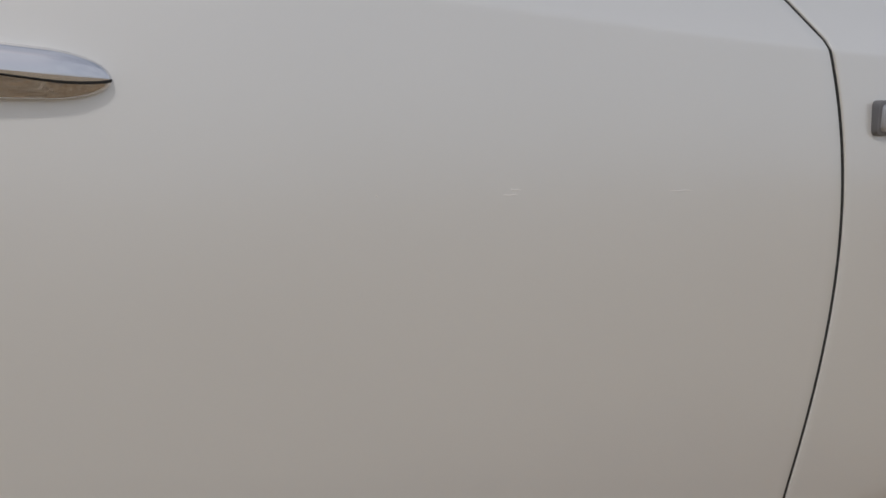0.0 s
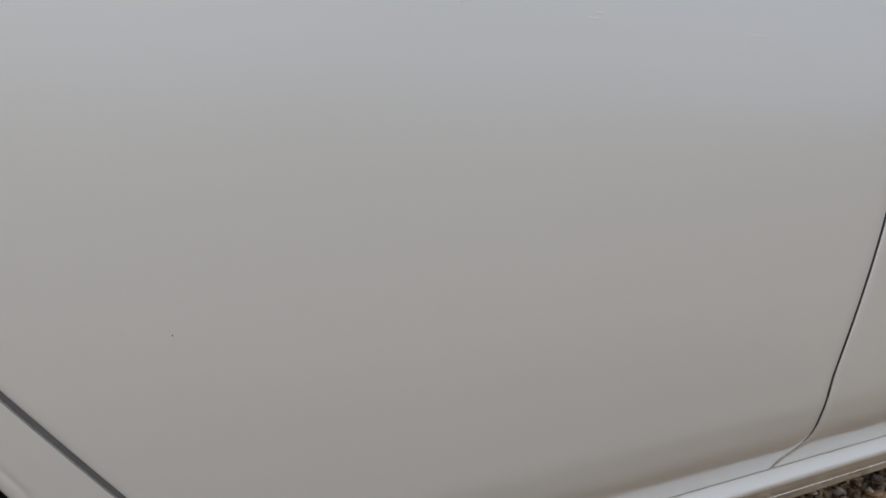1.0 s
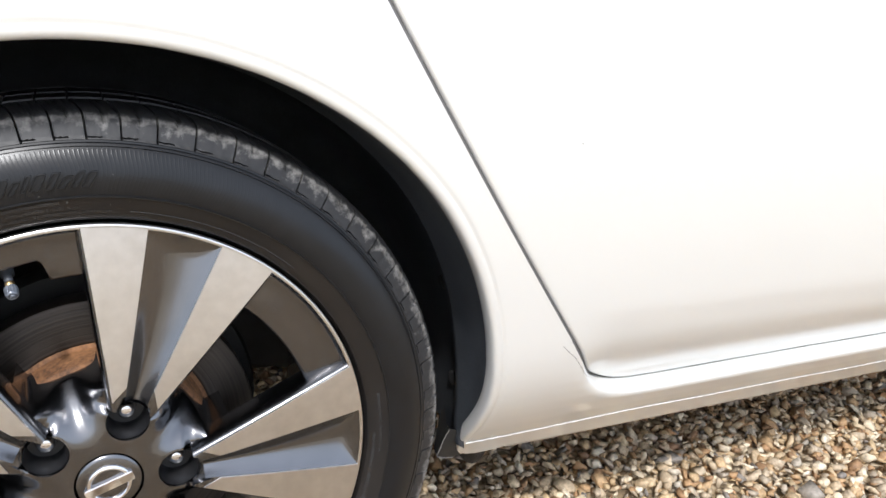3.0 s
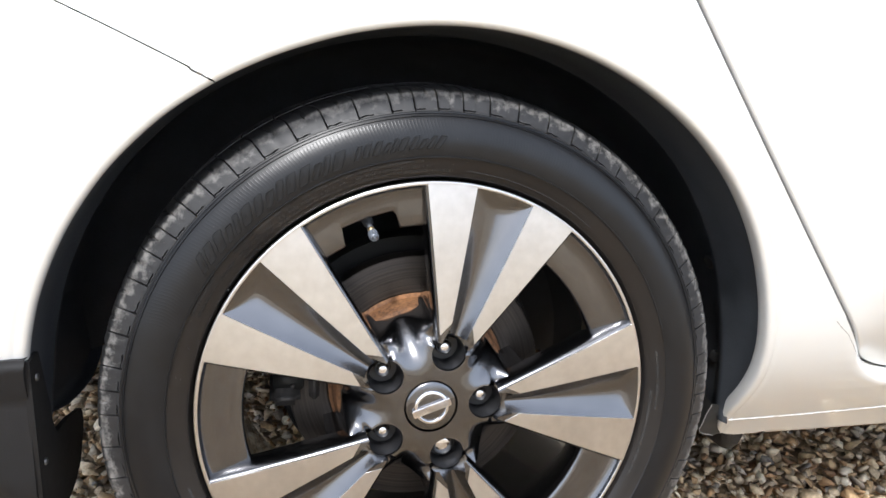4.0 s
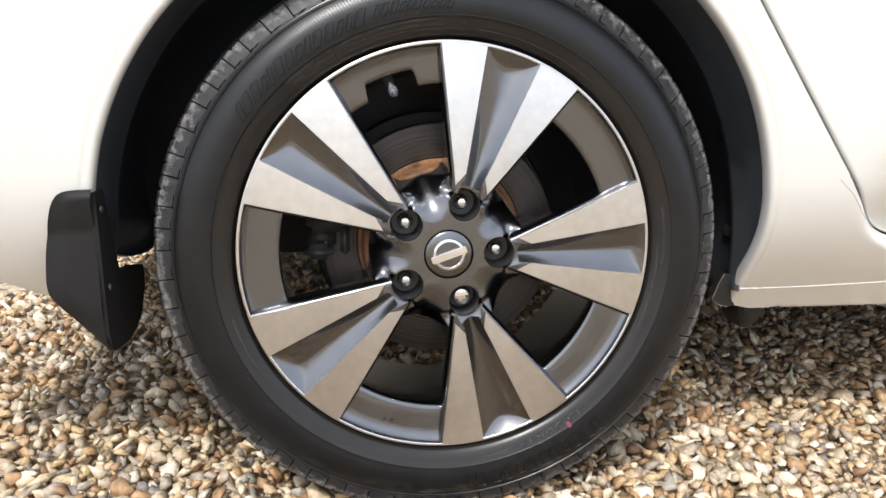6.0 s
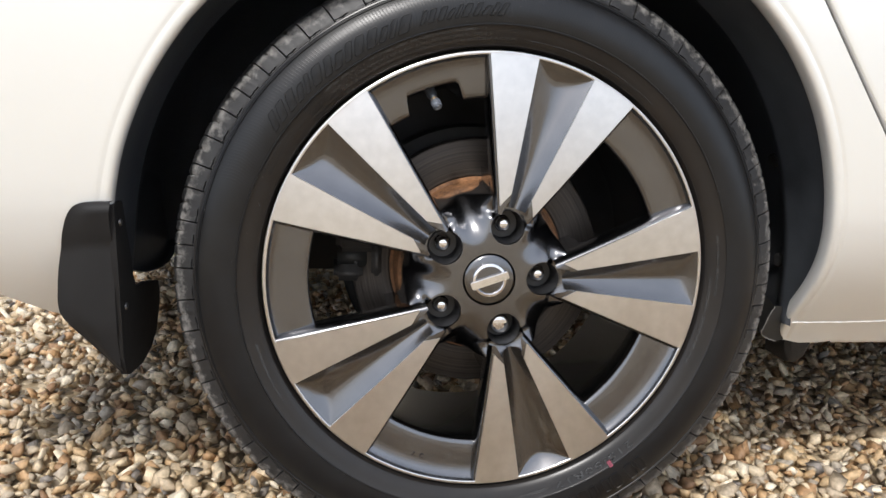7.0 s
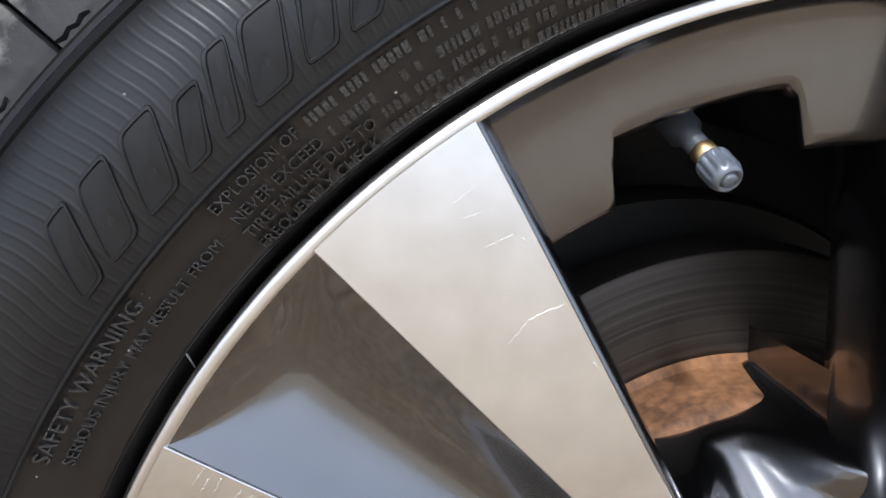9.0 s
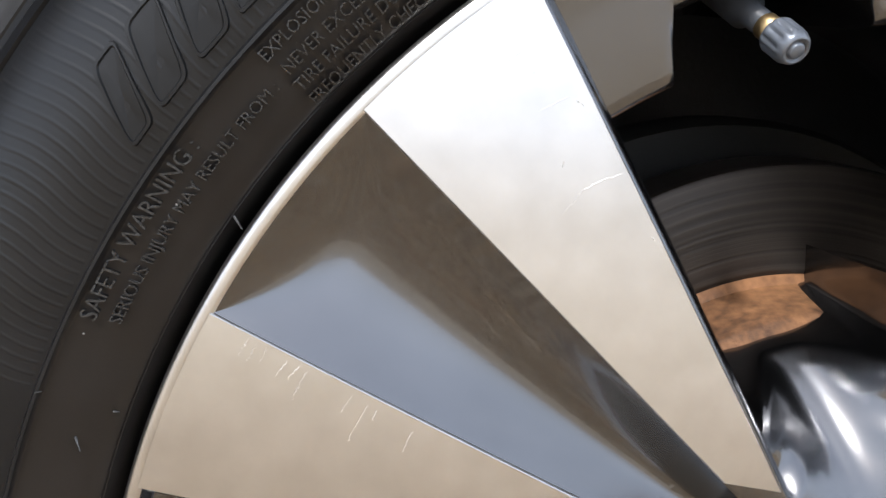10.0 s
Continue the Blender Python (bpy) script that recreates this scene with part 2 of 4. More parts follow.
# ---- ground ----
def gravel_material():
    m = bpy.data.materials.new("gravel")
    m.use_nodes = True
    n, l = m.node_tree.nodes, m.node_tree.links
    b = n["Principled BSDF"]
    g = n.new("ShaderNodeNewGeometry")
    ramp = n.new("ShaderNodeValToRGB")
    cr = ramp.color_ramp
    stops = [(0.0, (0.24, 0.14, 0.075)), (0.14, (0.42, 0.255, 0.125)), (0.32, (0.51, 0.375, 0.215)), (0.52, (0.46, 0.365, 0.25)),
             (0.64, (0.34, 0.285, 0.22)), (0.74, (0.59, 0.465, 0.30)), (0.90, (0.74, 0.65, 0.50)), (0.97, (0.21, 0.185, 0.16))]
    cr.elements[0].position, cr.elements[0].color = stops[0][0], (*stops[0][1], 1)
    cr.elements[1].position, cr.elements[1].color = stops[-1][0], (*stops[-1][1], 1)
    for p, c in stops[1:-1]:
        e = cr.elements.new(p)
        e.color = (*c, 1)
    l.new(g.outputs["Random Per Island"], ramp.inputs[0])
    co = n.new("ShaderNodeTexCoord")
    no = n.new("ShaderNodeTexNoise")
    no.inputs["Scale"].default_value = 160
    no.inputs["Detail"].default_value = 6
    l.new(co.outputs["Object"], no.inputs["Vector"])
    mr = n.new("ShaderNodeMapRange")
    mr.inputs[1].default_value, mr.inputs[2].default_value = 0.3, 0.7
    mr.inputs[3].default_value, mr.inputs[4].default_value = 0.76, 1.36
    l.new(no.outputs[0], mr.inputs[0])
    mul = n.new("ShaderNodeVectorMath")
    mul.operation = "SCALE"
    l.new(ramp.outputs[0], mul.inputs[0])
    l.new(mr.outputs[0], mul.inputs["Scale"])
    l.new(mul.outputs[0], b.inputs["Base Color"])
    b.inputs["Roughness"].default_value = 0.6
    bp = n.new("ShaderNodeBump")
    bp.inputs["Strength"].default_value = 0.4
    bp.inputs["Distance"].default_value = 0.002
    l.new(no.outputs[0], bp.inputs["Height"])
    l.new(bp.outputs[0], b.inputs["Normal"])
    return m


GRAVEL = gravel_material()


def bed_material():
    """Gravel seen from afar: small cells of stone colours."""
    m = bpy.data.materials.new("gravel_bed")
    m.use_nodes = True
    n, l = m.node_tree.nodes, m.node_tree.links
    b = n["Principled BSDF"]
    co = n.new("ShaderNodeTexCoord")
    vo = n.new("ShaderNodeTexVoronoi")
    vo.inputs["Scale"].default_value = 55
    l.new(co.outputs["Object"], vo.inputs["Vector"])
    sep = n.new("ShaderNodeSeparateColor")
    l.new(vo.outputs["Color"], sep.inputs[0])
    ramp = n.new("ShaderNodeValToRGB")
    cr = ramp.color_ramp
    cr.elements[0].color, cr.elements[1].color = (0.14, 0.105, 0.065, 1), (0.55, 0.46, 0.34, 1)
    e = cr.elements.new(0.4)
    e.color = (0.36, 0.275, 0.165, 1)
    l.new(sep.outputs[0], ramp.inputs[0])
    l.new(ramp.outputs[0], b.inputs["Base Color"])
    b.inputs["Roughness"].default_value = 0.8
    bp = n.new("ShaderNodeBump")
    bp.invert = True
    bp.inputs["Strength"].default_value = 0.8
    bp.inputs["Distance"].default_value = 0.01
    l.new(vo.outputs["Distance"], bp.inputs["Height"])
    l.new(bp.outputs[0], b.inputs["Normal"])
    return m


ground = new("ground", mesh_from("ground", [(-400, -400, -0.012), (400, -400, -0.012), (400, 400, -0.012), (-400, 400, -0.012)], [(0, 1, 2, 3)], False))
ground.data.materials.append(bed_material())
tagged(ground, "flat drive covered in tan and grey gravel", "ground", kind="structure")


def stone_shapes(count, rng):
    """Crushed flint: the hulls of a few scattered points, flattened, with sharp edges."""
    shapes = []
    for k in range(count):
        bm = bmesh.new()
        sy, sz = rng.uniform(0.6, 0.95), rng.uniform(0.42, 0.75)
        for _ in range(rng.integers(9, 13)):
            v = Vector(rng.normal(size=3)).normalized() * rng.uniform(0.86, 1.06)
            bm.verts.new((v.x, v.y * sy, v.z * sz))
        bmesh.ops.convex_hull(bm, input=bm.verts[:])
        loose = [v for v in bm.verts if not v.link_faces]
        bmesh.ops.delete(bm, geom=loose, context="VERTS")
        bmesh.ops.triangulate(bm, faces=bm.faces[:])
        bm.verts.index_update()
        shapes.append((np.array([tuple(v.co) for v in bm.verts]), np.array([[v.index for v in f.verts] for f in bm.faces])))
        bm.free()
    return shapes


def scatter_gravel():
    rng = np.random.default_rng(4)
    shapes = stone_shapes(30, rng)
    verts, faces, base = [], [], 0
    step = 0.0162
    for layer, (lift, keep) in enumerate(((-0.006, 1.0), (0.003, 0.66))):
        for ix in range(int(3.45 / step)):
            for iy in range(int(2.65 / step)):
                x = -1.25 + ix * step + rng.uniform(-0.5, 0.5) * step
                y = -1.0 + iy * step + rng.uniform(-0.5, 0.5) * step
                if rng.uniform() > keep:
                    continue
                if y > 0.35 and rng.uniform() < 0.35 or y > 1.0 and not -0.8 < x < 1.0:
                    continue
                p, f = shapes[rng.integers(len(shapes))]
                size = 0.0113 * math.exp(rng.normal() * 0.30)
                a = rng.uniform(0, 6.283)
                ca, sa = math.cos(a), math.sin(a)
                tx, ty = rng.normal(size=2) * 0.35
                q = p * size
                z = q[:, 2] + q[:, 0] * tx + q[:, 1] * ty
                dip = 0.0
                if 0.02 < y < 0.22:
                    dip = -0.004 * math.exp(-(x / 0.08) ** 2)
                verts.append(np.stack([x + q[:, 0] * ca - q[:, 1] * sa, y + q[:, 0] * sa + q[:, 1] * ca,
                                       z + lift + rng.uniform(-0.004, 0.004) + dip], -1))
                faces.append(f + base)
                base += len(p)
    V, Fc = np.concatenate(verts), np.concatenate(faces)
    me = bpy.data.meshes.new("gravel")
    me.vertices.add(len(V))
    me.vertices.foreach_set("co", V.ravel())
    me.loops.add(Fc.size)
    me.loops.foreach_set("vertex_index", Fc.ravel())
    me.polygons.add(len(Fc))
    me.polygons.foreach_set("loop_start", np.arange(len(Fc)) * 3)
    me.update(calc_edges=True)
    me.materials.append(GRAVEL)
    return tagged(new("gravel", me), "loose tan, brown and grey angular gravel stones", "gravel", kind="stuff")


scatter_gravel()


# ---- the car's side ----
car = tagged(new("car"), "white hatchback with five-spoke alloy wheel parked on gravel", "car")


CREASE = 1.0


def crease(x):
    return 0.9955 + 0.040 * max(0.0, 1.25 - x) ** 1.5 if x > 0.2 else 1.0385


def door_y(z, x=1.25):
    """How far out the car's side lies at a height; above the shoulder crease it leans in."""
    y = -0.044 - 0.046 * (z - 0.6) + 0.184 * (z - 0.6) ** 2
    top = crease(x)
    if z > top - 0.006:
        y += 0.42 * (z - top + 0.006)
    return y


QUARTER = [(0.2145, 0.0800), (0.222, 0.0745), (0.235, 0.0640), (0.257, 0.0455), (0.28, 0.0265), (0.30, 0.0115), (0.315, 0.0015), (0.33, -0.0070), (0.345, -0.0140), (0.36, -0.0193), (0.38, -0.0244), (0.40, -0.0274)]
TUCK = [(0.3180, 0.0245), (0.3215, 0.0218), (0.327, 0.0195), (0.331, 0.0176), (0.336, 0.0145), (0.343, 0.0097), (0.350, 0.0048), (0.357, -0.0002), (0.364, -0.0050), (0.371, -0.0095), (0.379, -0.0140), (0.388, -0.0185), (0.398, -0.0223),
        (0.409, -0.0253), (0.420, -0.0282), (0.432, -0.0312)]


def under(x):
    """From the plain quarter panel (0) to the full profile below the doors (1)."""
    return smooth(0.44, 0.53, x)


def flare(x):
    return 1.2 * (-0.45 - x) ** 2 if x < -0.45 else 0.0


def side_y(x, z):
    q = door_y(z, x) if z > 0.40 else interp(z, QUARTER)
    return q + flare(x)


def leaf_y(x, z):
    """The doors' surface, tucked in along the bottom."""
    plain = door_y(z, x) if z > 0.40 else interp(z, QUARTER)
    if z > 0.432:
        return plain
    k = under(x)
    return plain * (1 - k) + interp(z, TUCK) * k


def rear_gap(z):
    return 0.494 - 0.797 * (z - 0.35) + 0.156 * (z - 0.35) ** 2


FRONT_LOW = [(0.310, 1.1525), (0.319, 1.155), (0.333, 1.1590), (0.347, 1.1632), (0.357, 1.1658), (0.365, 1.1673), (0.373, 1.1680), (0.38, 1.1681), (0.39, 1.1677), (0.40, 1.1670), (0.415, 1.1660), (0.43, 1.1653), (0.45, 1.1652), (0.47, 1.1658)]


def front_gap(z):
    if z < 0.47:
        return interp(z, FRONT_LOW)
    w = min(z, CREASE) - 0.6
    x = 1.188 + 0.154 * w - 0.219 * w * w - 0.687 * w ** 3
    if z > CREASE:
        x -= 0.95 * (z - CREASE)
    return x


ARCH = [(-16, 0.4030), (-14.6, 0.3970), (-12, 0.3850), (-10, 0.3785), (-8, 0.3745), (-6, 0.3722), (-3, 0.3705), (0, 0.3692), (6, 0.3674), (12, 0.3668), (20, 0.3683), (30, 0.3706), (40, 0.3720), (50, 0.3718), (60, 0.3708), (70, 0.3700), (80, 0.3690),
        (90, 0.3684), (100, 0.3678), (110, 0.3682), (120, 0.3702), (130, 0.3725), (140, 0.3730), (150, 0.3718), (160, 0.3698), (167, 0.3675), (175, 0.366), (190, 0.375)]


JOINT = 121.9
SLANT = 1.62


def joint_shift(deg, dr):
    """Turns the rays near the bumper joint so that the joint runs slantwise over the lip."""
    return SLANT * min(dr, 0.018) / 0.018 * smooth(22, 0, abs(deg - JOINT))


def polar_panel(name, outline, a0, a1, steps, rings, label=""):
    """A panel between the wheel arch and an outline of (x, z) points."""
    rows = []
    dirs = [radians(a0 + (a1 - a0) * k / steps) for k in range(steps + 1)]
    inner = [interp(math.degrees(a), ARCH) for a in dirs]
    outer = []
    wide = [a + radians(joint_shift(math.degrees(a), 0.018)) for a in dirs]
    for a in wide:
        best = 3.0
        c, s = math.cos(a), math.sin(a)
        for (x0, z0), (x1, z1) in zip(outline, outline[1:] + outline[:1]):
            ex, ez = x1 - x0, z1 - z0
            det = c * -ez + s * ex
            if abs(det) < 1e-9:
                continue
            wx, wz = x0, z0 - HUB.z
            t = (wx * -ez + wz * ex) / det
            u = (c * wz - s * wx) / det
            if t > 0.3 and -1e-6 <= u <= 1 + 1e-6:
                best = min(best, t)
        outer.append(best)
    lips = [(0.0030, 0.0185), (0.0012, 0.0165), (0.0003, 0.0125), (0.0, 0.0085), (0.0003, 0.0052), (0.0012, 0.0028), (0.0027, 0.0013), (0.0046, 0.0006), (0.0075, 0.0003), (0.0098, 0.0007), (0.0112, 0.00075), (0.0130, 0.0002), (0.0155, 0.0), (0.018, 0.0)]
    for dr, dy in lips:
        rows.append([])
        for a, r in zip(dirs, inner):
            deep, groove = smooth(110, 60, math.degrees(a)), 1 + 0.9 * smooth(55, 20, math.degrees(a))
            a += radians(joint_shift(math.degrees(a), dr))
            x, z = (r + dr) * math.cos(a), HUB.z + (r + dr) * math.sin(a)
            rows[-1].append((x, side_y(x, z) + (dy * groove if dr > 0.009 else dy if dy <= 0.0085 else dy + (dy - 0.0085) * 0.55 * deep), z))
    for k in range(1, rings + 1):
        rows.append([])
        for a, r, ro in zip(wide, inner, outer):
            q = r + 0.018 + (max(ro, r + 0.02) - r - 0.018) * k / rings
            x, z = q * math.cos(a), HUB.z + q * math.sin(a)
            rows[-1].append((x, side_y(x, z), z))
    last = rows[-1]
    rows.append([(x, y + 0.004, z) for x, y, z in last])
    rows.append([(x, y + 0.03, z) for x, y, z in last])
    return lattice(rows, name=name, sharp=50)


GAP = 0.0026
# the middle of the gap that runs down behind the rear door and forward under it
OPENING = [(rear_gap(0.52 - 0.02 * k), 0.52 - 0.02 * k) for k in range(8)] + [(rear_gap(0.370), 0.370), (rear_gap(0.360), 0.360), (0.4955, 0.3505), (0.5080, 0.3400), (0.531, 0.3275), (0.552, 0.3210), (0.576, 0.3172), (0.604, 0.3158), (0.640, 0.3158), (0.70, 0.3166), (0.76, 0.3175), (0.90, 0.3190), (1.4, 0.3195), (2.2, 0.3200)]


def opening(x):
    return sum(interp(x + 0.0022 * k, OPENING) for k in range(-5, 6)) / 11


def opening_edge(side):
    """The gap's upper (1) or lower (-1) edge as (x, z) points from the rear forward."""
    xs = [0.398 + 0.004 * k for k in range(65)] + [0.658 + 0.04 * k for k in range(39)]
    out = []
    for x in xs:
        slope = (opening(x + 0.002) - opening(x - 0.002)) / 0.004
        q = math.hypot(1, slope)
        off = side * (0.0014 + (GAP - 0.0014) * smooth(0.325, 0.37, opening(x)))
        out.append((x - off * slope / q, opening(x) + off / q))
    return out


SILL_EDGE = opening_edge(-1)
LEAF_EDGE = opening_edge(1)
CUT = 0.452
gap_line = [(rear_gap(0.400 + 0.645 * k / 40) - GAP, 0.400 + 0.645 * k / 40) for k in range(41)]
quarter_outline = [(CUT, 0.2145), (CUT, interp(CUT, SILL_EDGE))] + gap_line + [(-0.6, 1.095), (-0.9, 1.095), (-0.9, 0.2145)]
quarter_mesh = polar_panel("rear_quarter_panel", quarter_outline, -13.4, JOINT, 170, 34)


def seam(k):
    """The joint between quarter panel and bumper, running back and up from the arch."""
    a = radians(JOINT + SLANT)
    x0, z0 = (interp(JOINT, ARCH) + 0.018) * math.cos(a), HUB.z + (interp(JOINT, ARCH) + 0.018) * math.sin(a)
    x = x0 + (-0.74 - x0) * k
    return x, z0 + 0.50 * (x0 - x) - 0.25 * (x0 - x) ** 2


def quarter_rear():
    """The quarter panel above the joint with the bumper."""
    a = radians(JOINT + SLANT)
    r1 = (1.095 - HUB.z) / math.sin(a)
    rows = []
    for j in range(-2, 29):
        t = max(j, 0) / 28
        row = []
        for i in range(41):
            k = i / 40
            bx, bz = seam(k)
            tx = r1 * math.cos(a) + (-0.74 - r1 * math.cos(a)) * k
            x, z = bx + (tx - bx) * t, bz + 0.0012 + (1.095 - bz - 0.0012) * t
            dy = 0.02 if j == -2 else 0.003 if j == -1 else 0.0
            dy += 0.0001
            row.append((x, side_y(x, z) + dy, z))
        rows.append(row)
    return lattice(rows, name="quarter_rear", sharp=50)


def join_meshes(name, *parts):
    bm = bmesh.new()
    for p in parts:
        bm.from_mesh(p)
    bmesh.ops.remove_doubles(bm, verts=bm.verts, dist=0.00005)
    me = bpy.data.meshes.new(name)
    bm.to_mesh(me)
    bm.free()
    return me


quarter = part("rear_quarter_panel", join_meshes("rear_quarter_panel", quarter_mesh, quarter_rear()), PAINT, car, "white painted rear quarter panel round the wheel arch")
bumper_outline = [seam(k / 20) for k in range(21)] + [(-0.74, 0.345), (-0.60, 0.322), (-0.53, 0.308), (-0.48, 0.291), (-0.44, 0.268), (-0.41, 0.255), (-0.33, 0.252), (0.0, 0.252), (-0.141, 0.577)]
bumper = part("rear_bumper", polar_panel("rear_bumper", bumper_outline, JOINT + 0.24, 187.8, 90, 24), PAINT, car, "white painted rear bumper corner")


def sheet_panel(name, left, right, levels, cols):
    """A door panel between two edge curves, with its edges turned in; its lowest rows follow the sill."""
    rows = []
    for lev, back in levels:
        a, b = left(lev), right(lev)

        def height(x):
            return lev + (interp(max(x, 0.604), LEAF_EDGE) - 0.3215) * smooth(0.40, 0.33, lev)

        row = []
        for dx, dy in ((0.0006, 0.016), (0.0, 0.005), (0.0003, 0.0022), (0.0012, 0.0006)):
            row.append((a + dx, leaf_y(a, height(a)) + dy + back, height(a)))
        for k in range(cols + 1):
            x = a + 0.003 + (b - a - 0.006) * (k / cols) ** 1.25
            row.append((x, leaf_y(x, height(x)) + back, height(x)))
        for dx, dy in ((0.0012, 0.0006), (0.0003, 0.0022), (0.0, 0.005), (0.0006, 0.016)):
            row.append((b - dx, leaf_y(b, height(b)) + dy + back, height(b)))
        rows.append(row)
    return lattice(rows, name=name, sharp=60)


def door_levels(top=1.095):
    low = [(0.3215, 0.016), (0.3215, 0.004), (0.3217, 0.001)] + [(z, 0.0) for z in (0.3222, 0.3232, 0.3245, 0.326, 0.3275, 0.329, 0.331, 0.3335, 0.336, 0.339, 0.343, 0.347, 0.351, 0.355, 0.359, 0.363, 0.367, 0.371, 0.376, 0.382, 0.388, 0.394, 0.400, 0.406, 0.413, 0.420, 0.427, 0.434)]
    mid = [(0.445 + (0.975 - 0.445) * k / 24, 0.0) for k in range(25)]
    return low + mid + [(z, 0.0) for z in [0.980 + 0.003 * k for k in range(20)] + [1.05, 1.07, top]]


def door_left(lev):
    """Where the rear door begins: the slanting gap above, the rounded corner below."""
    if lev >= 0.405:
        return rear_gap(lev) + GAP
    z = lev + (interp(0.604, LEAF_EDGE) - 0.3215) * smooth(0.40, 0.33, lev)
    table = sorted([(q, x) for x, q in LEAF_EDGE if x < 0.606])
    k = smooth(0.385, 0.405, lev)
    return interp(z, table) * (1 - k) + (rear_gap(lev) + GAP) * k


rear_door = part("rear_door", sheet_panel("rear_door", door_left, lambda z: front_gap(z) - GAP, door_levels(), 60), PAINT, car, "white painted rear door panel")
front_door = part("front_door", sheet_panel("front_door", lambda z: front_gap(z) + GAP, lambda z: 2.15, door_levels(), 40), PAINT, car, "white painted front door panel")


def sill_y(x, z):
    top = interp(x, SILL_EDGE)
    slope = abs(interp(x + 0.004, SILL_EDGE) - interp(x - 0.004, SILL_EDGE)) / 0.008
    d = (top - z) / math.hypot(1, slope)
    amp = 0.0215 * smooth(0.378, 0.3160, top) ** 1.2 + 0.002
    return side_y(x, z) + amp * max(0.0, 1 - d / 0.0185) ** 2 * smooth(CUT, CUT + 0.02, x)


def sill_mesh():
    """The body side below the doors, rolled in along the door opening."""
    xs = [CUT - 0.0005 + 0.0025 * k for k in range(80)] + [0.66 + 0.04 * k for k in range(38)]
    rows = []
    for j in range(-3, 45):
        row = []
        for x in xs:
            top = interp(x, SILL_EDGE)
            t = min(max(j, 0), 40) / 40
            z = 0.2145 + (top - 0.2145) * (1 - (1 - t) ** 1.35)
            y = sill_y(x, z)
            if j < 0:
                y, z = y + (0.0, 0.004, 0.012, 0.13)[-j], z - (0.0, 0.0008, 0.0012, 0.0012)[-j]
            if j > 40:
                y, z = y + (0.0008, 0.003, 0.008, 0.02)[j - 41], z + (0.0003, 0.0005, 0.0005, 0.0005)[j - 41]
            row.append((x, y, z))
        rows.append(row)
    return lattice(rows, name="sill", sharp=60)


part("sill", sill_mesh(), PAINT, car, "white painted sill below the doors")


def tube(points, radius, name, sides=6):
    rows = []
    for i, p in enumerate(points):
        q = Vector(points[min(i + 1, len(points) - 1)]) - Vector(points[max(i - 1, 0)])
        q.normalize()
        a = q.cross(Vector((0, 1, 0.3))).normalized()
        b = q.cross(a)
        r = radius(i) if callable(radius) else radius
        rows.append([tuple(Vector(p) + a * r * math.cos(6.2832 * k / sides) + b * r * math.sin(6.2832 * k / sides)) for k in range(sides)])
    return lattice(rows, close_u=True, name=name)


rng = random.Random(3)
bead = []
for i in range(420):
    x = 0.3790 + (2.12 - 0.3790) * i / 419
    z = 0.2490 + 0.0070 * smooth(0.36, 0.66, x) + 0.0006 * math.sin(x * 23) + rng.uniform(-0.00035, 0.00035)
    bead.append((x, side_y(x, z) - 0.0002, z))
part("sealant_line", tube(bead, lambda i: 0.0008 + 0.0004 * math.sin(i * 1.7) * math.sin(i * 0.31), "sealant_line"), BEAD, car, "uneven white sealant line along the sill")


def gap_strip(name, edge, z0, z1, depth, half):
    rows = []
    for k in range(60):
        z = z0 + (z1 - z0) * k / 59
        x = edge(z)
        rows.append([(x - half, leaf_y(x, z) + depth + 0.0006, z), (x - half * 0.3, leaf_y(x, z) + depth, z), (x + half * 0.3, leaf_y(x, z) + depth, z), (x + half, leaf_y(x, z) + depth + 0.0006, z)])
    return lattice(rows, name=name)


# strips just inside the gaps: black for deep shade, grey where more light enters
part("gap_shade", gap_strip("gap_shade", front_gap, 0.320, 1.095, 0.0014, 0.0030), MATTBLACK, car, "black strip for the shade in the door gap")
part("gap_shade", gap_strip("gap_shade_rear", rear_gap, 0.405, 1.095, 0.0045, 0.006), GAPGREY, car, "grey strip for the half-lit depth of the door gap")
corner_line = [(0.446 + 0.005 * k, 0) for k in range(33)]
corner_rows = []
for x, _ in corner_line:
    slope = (opening(x + 0.002) - opening(x - 0.002)) / 0.004
    q = math.hypot(1, slope)
    z = opening(x)
    deep = 0.0045 + 0.006 * smooth(0.50, 0.56, x)
    corner_rows.append([(x - o * slope / q, leaf_y(x, z) + deep + e, z + o / q) for o, e in ((-0.006, 0.0006), (-0.002, 0.0), (0.002, 0.0), (0.006, 0.0006))])
part("gap_shade", lattice(corner_rows, name="gap_shade_corner"), GAPGREY, car, "grey strip for the half-lit depth of the door gap")
# near-black sheet behind the gaps, its colour standing for the shade inside
part("gap_backing", lattice([[(0.44 + 1.7 * k / 12, y, z) for k in range(13)] for z, y in ((0.226, 0.15), (0.29, 0.10), (0.33, 0.060), (0.40, 0.02), (0.7, 0.0), (1.04, 0.03))], name="gap_backing"), BLACKHOLE, car)

# body closed above and beyond, so that it shades the ground
part("shell", lattice([[(-0.70, 0.8, z * 0.5), (-0.70, y, z), (0.4, y, z), (2.15, y, z), (2.15, 0.8, z * 0.5)] for y, z in ((0.010, 1.095), (0.03, 1.12), (0.30, 1.45), (1.30, 1.45), (1.60, 1.10), (1.70, 0.6), (1.66, 0.24), (1.62, 0.10))], name="shell", smooth=False), PAINT, car)

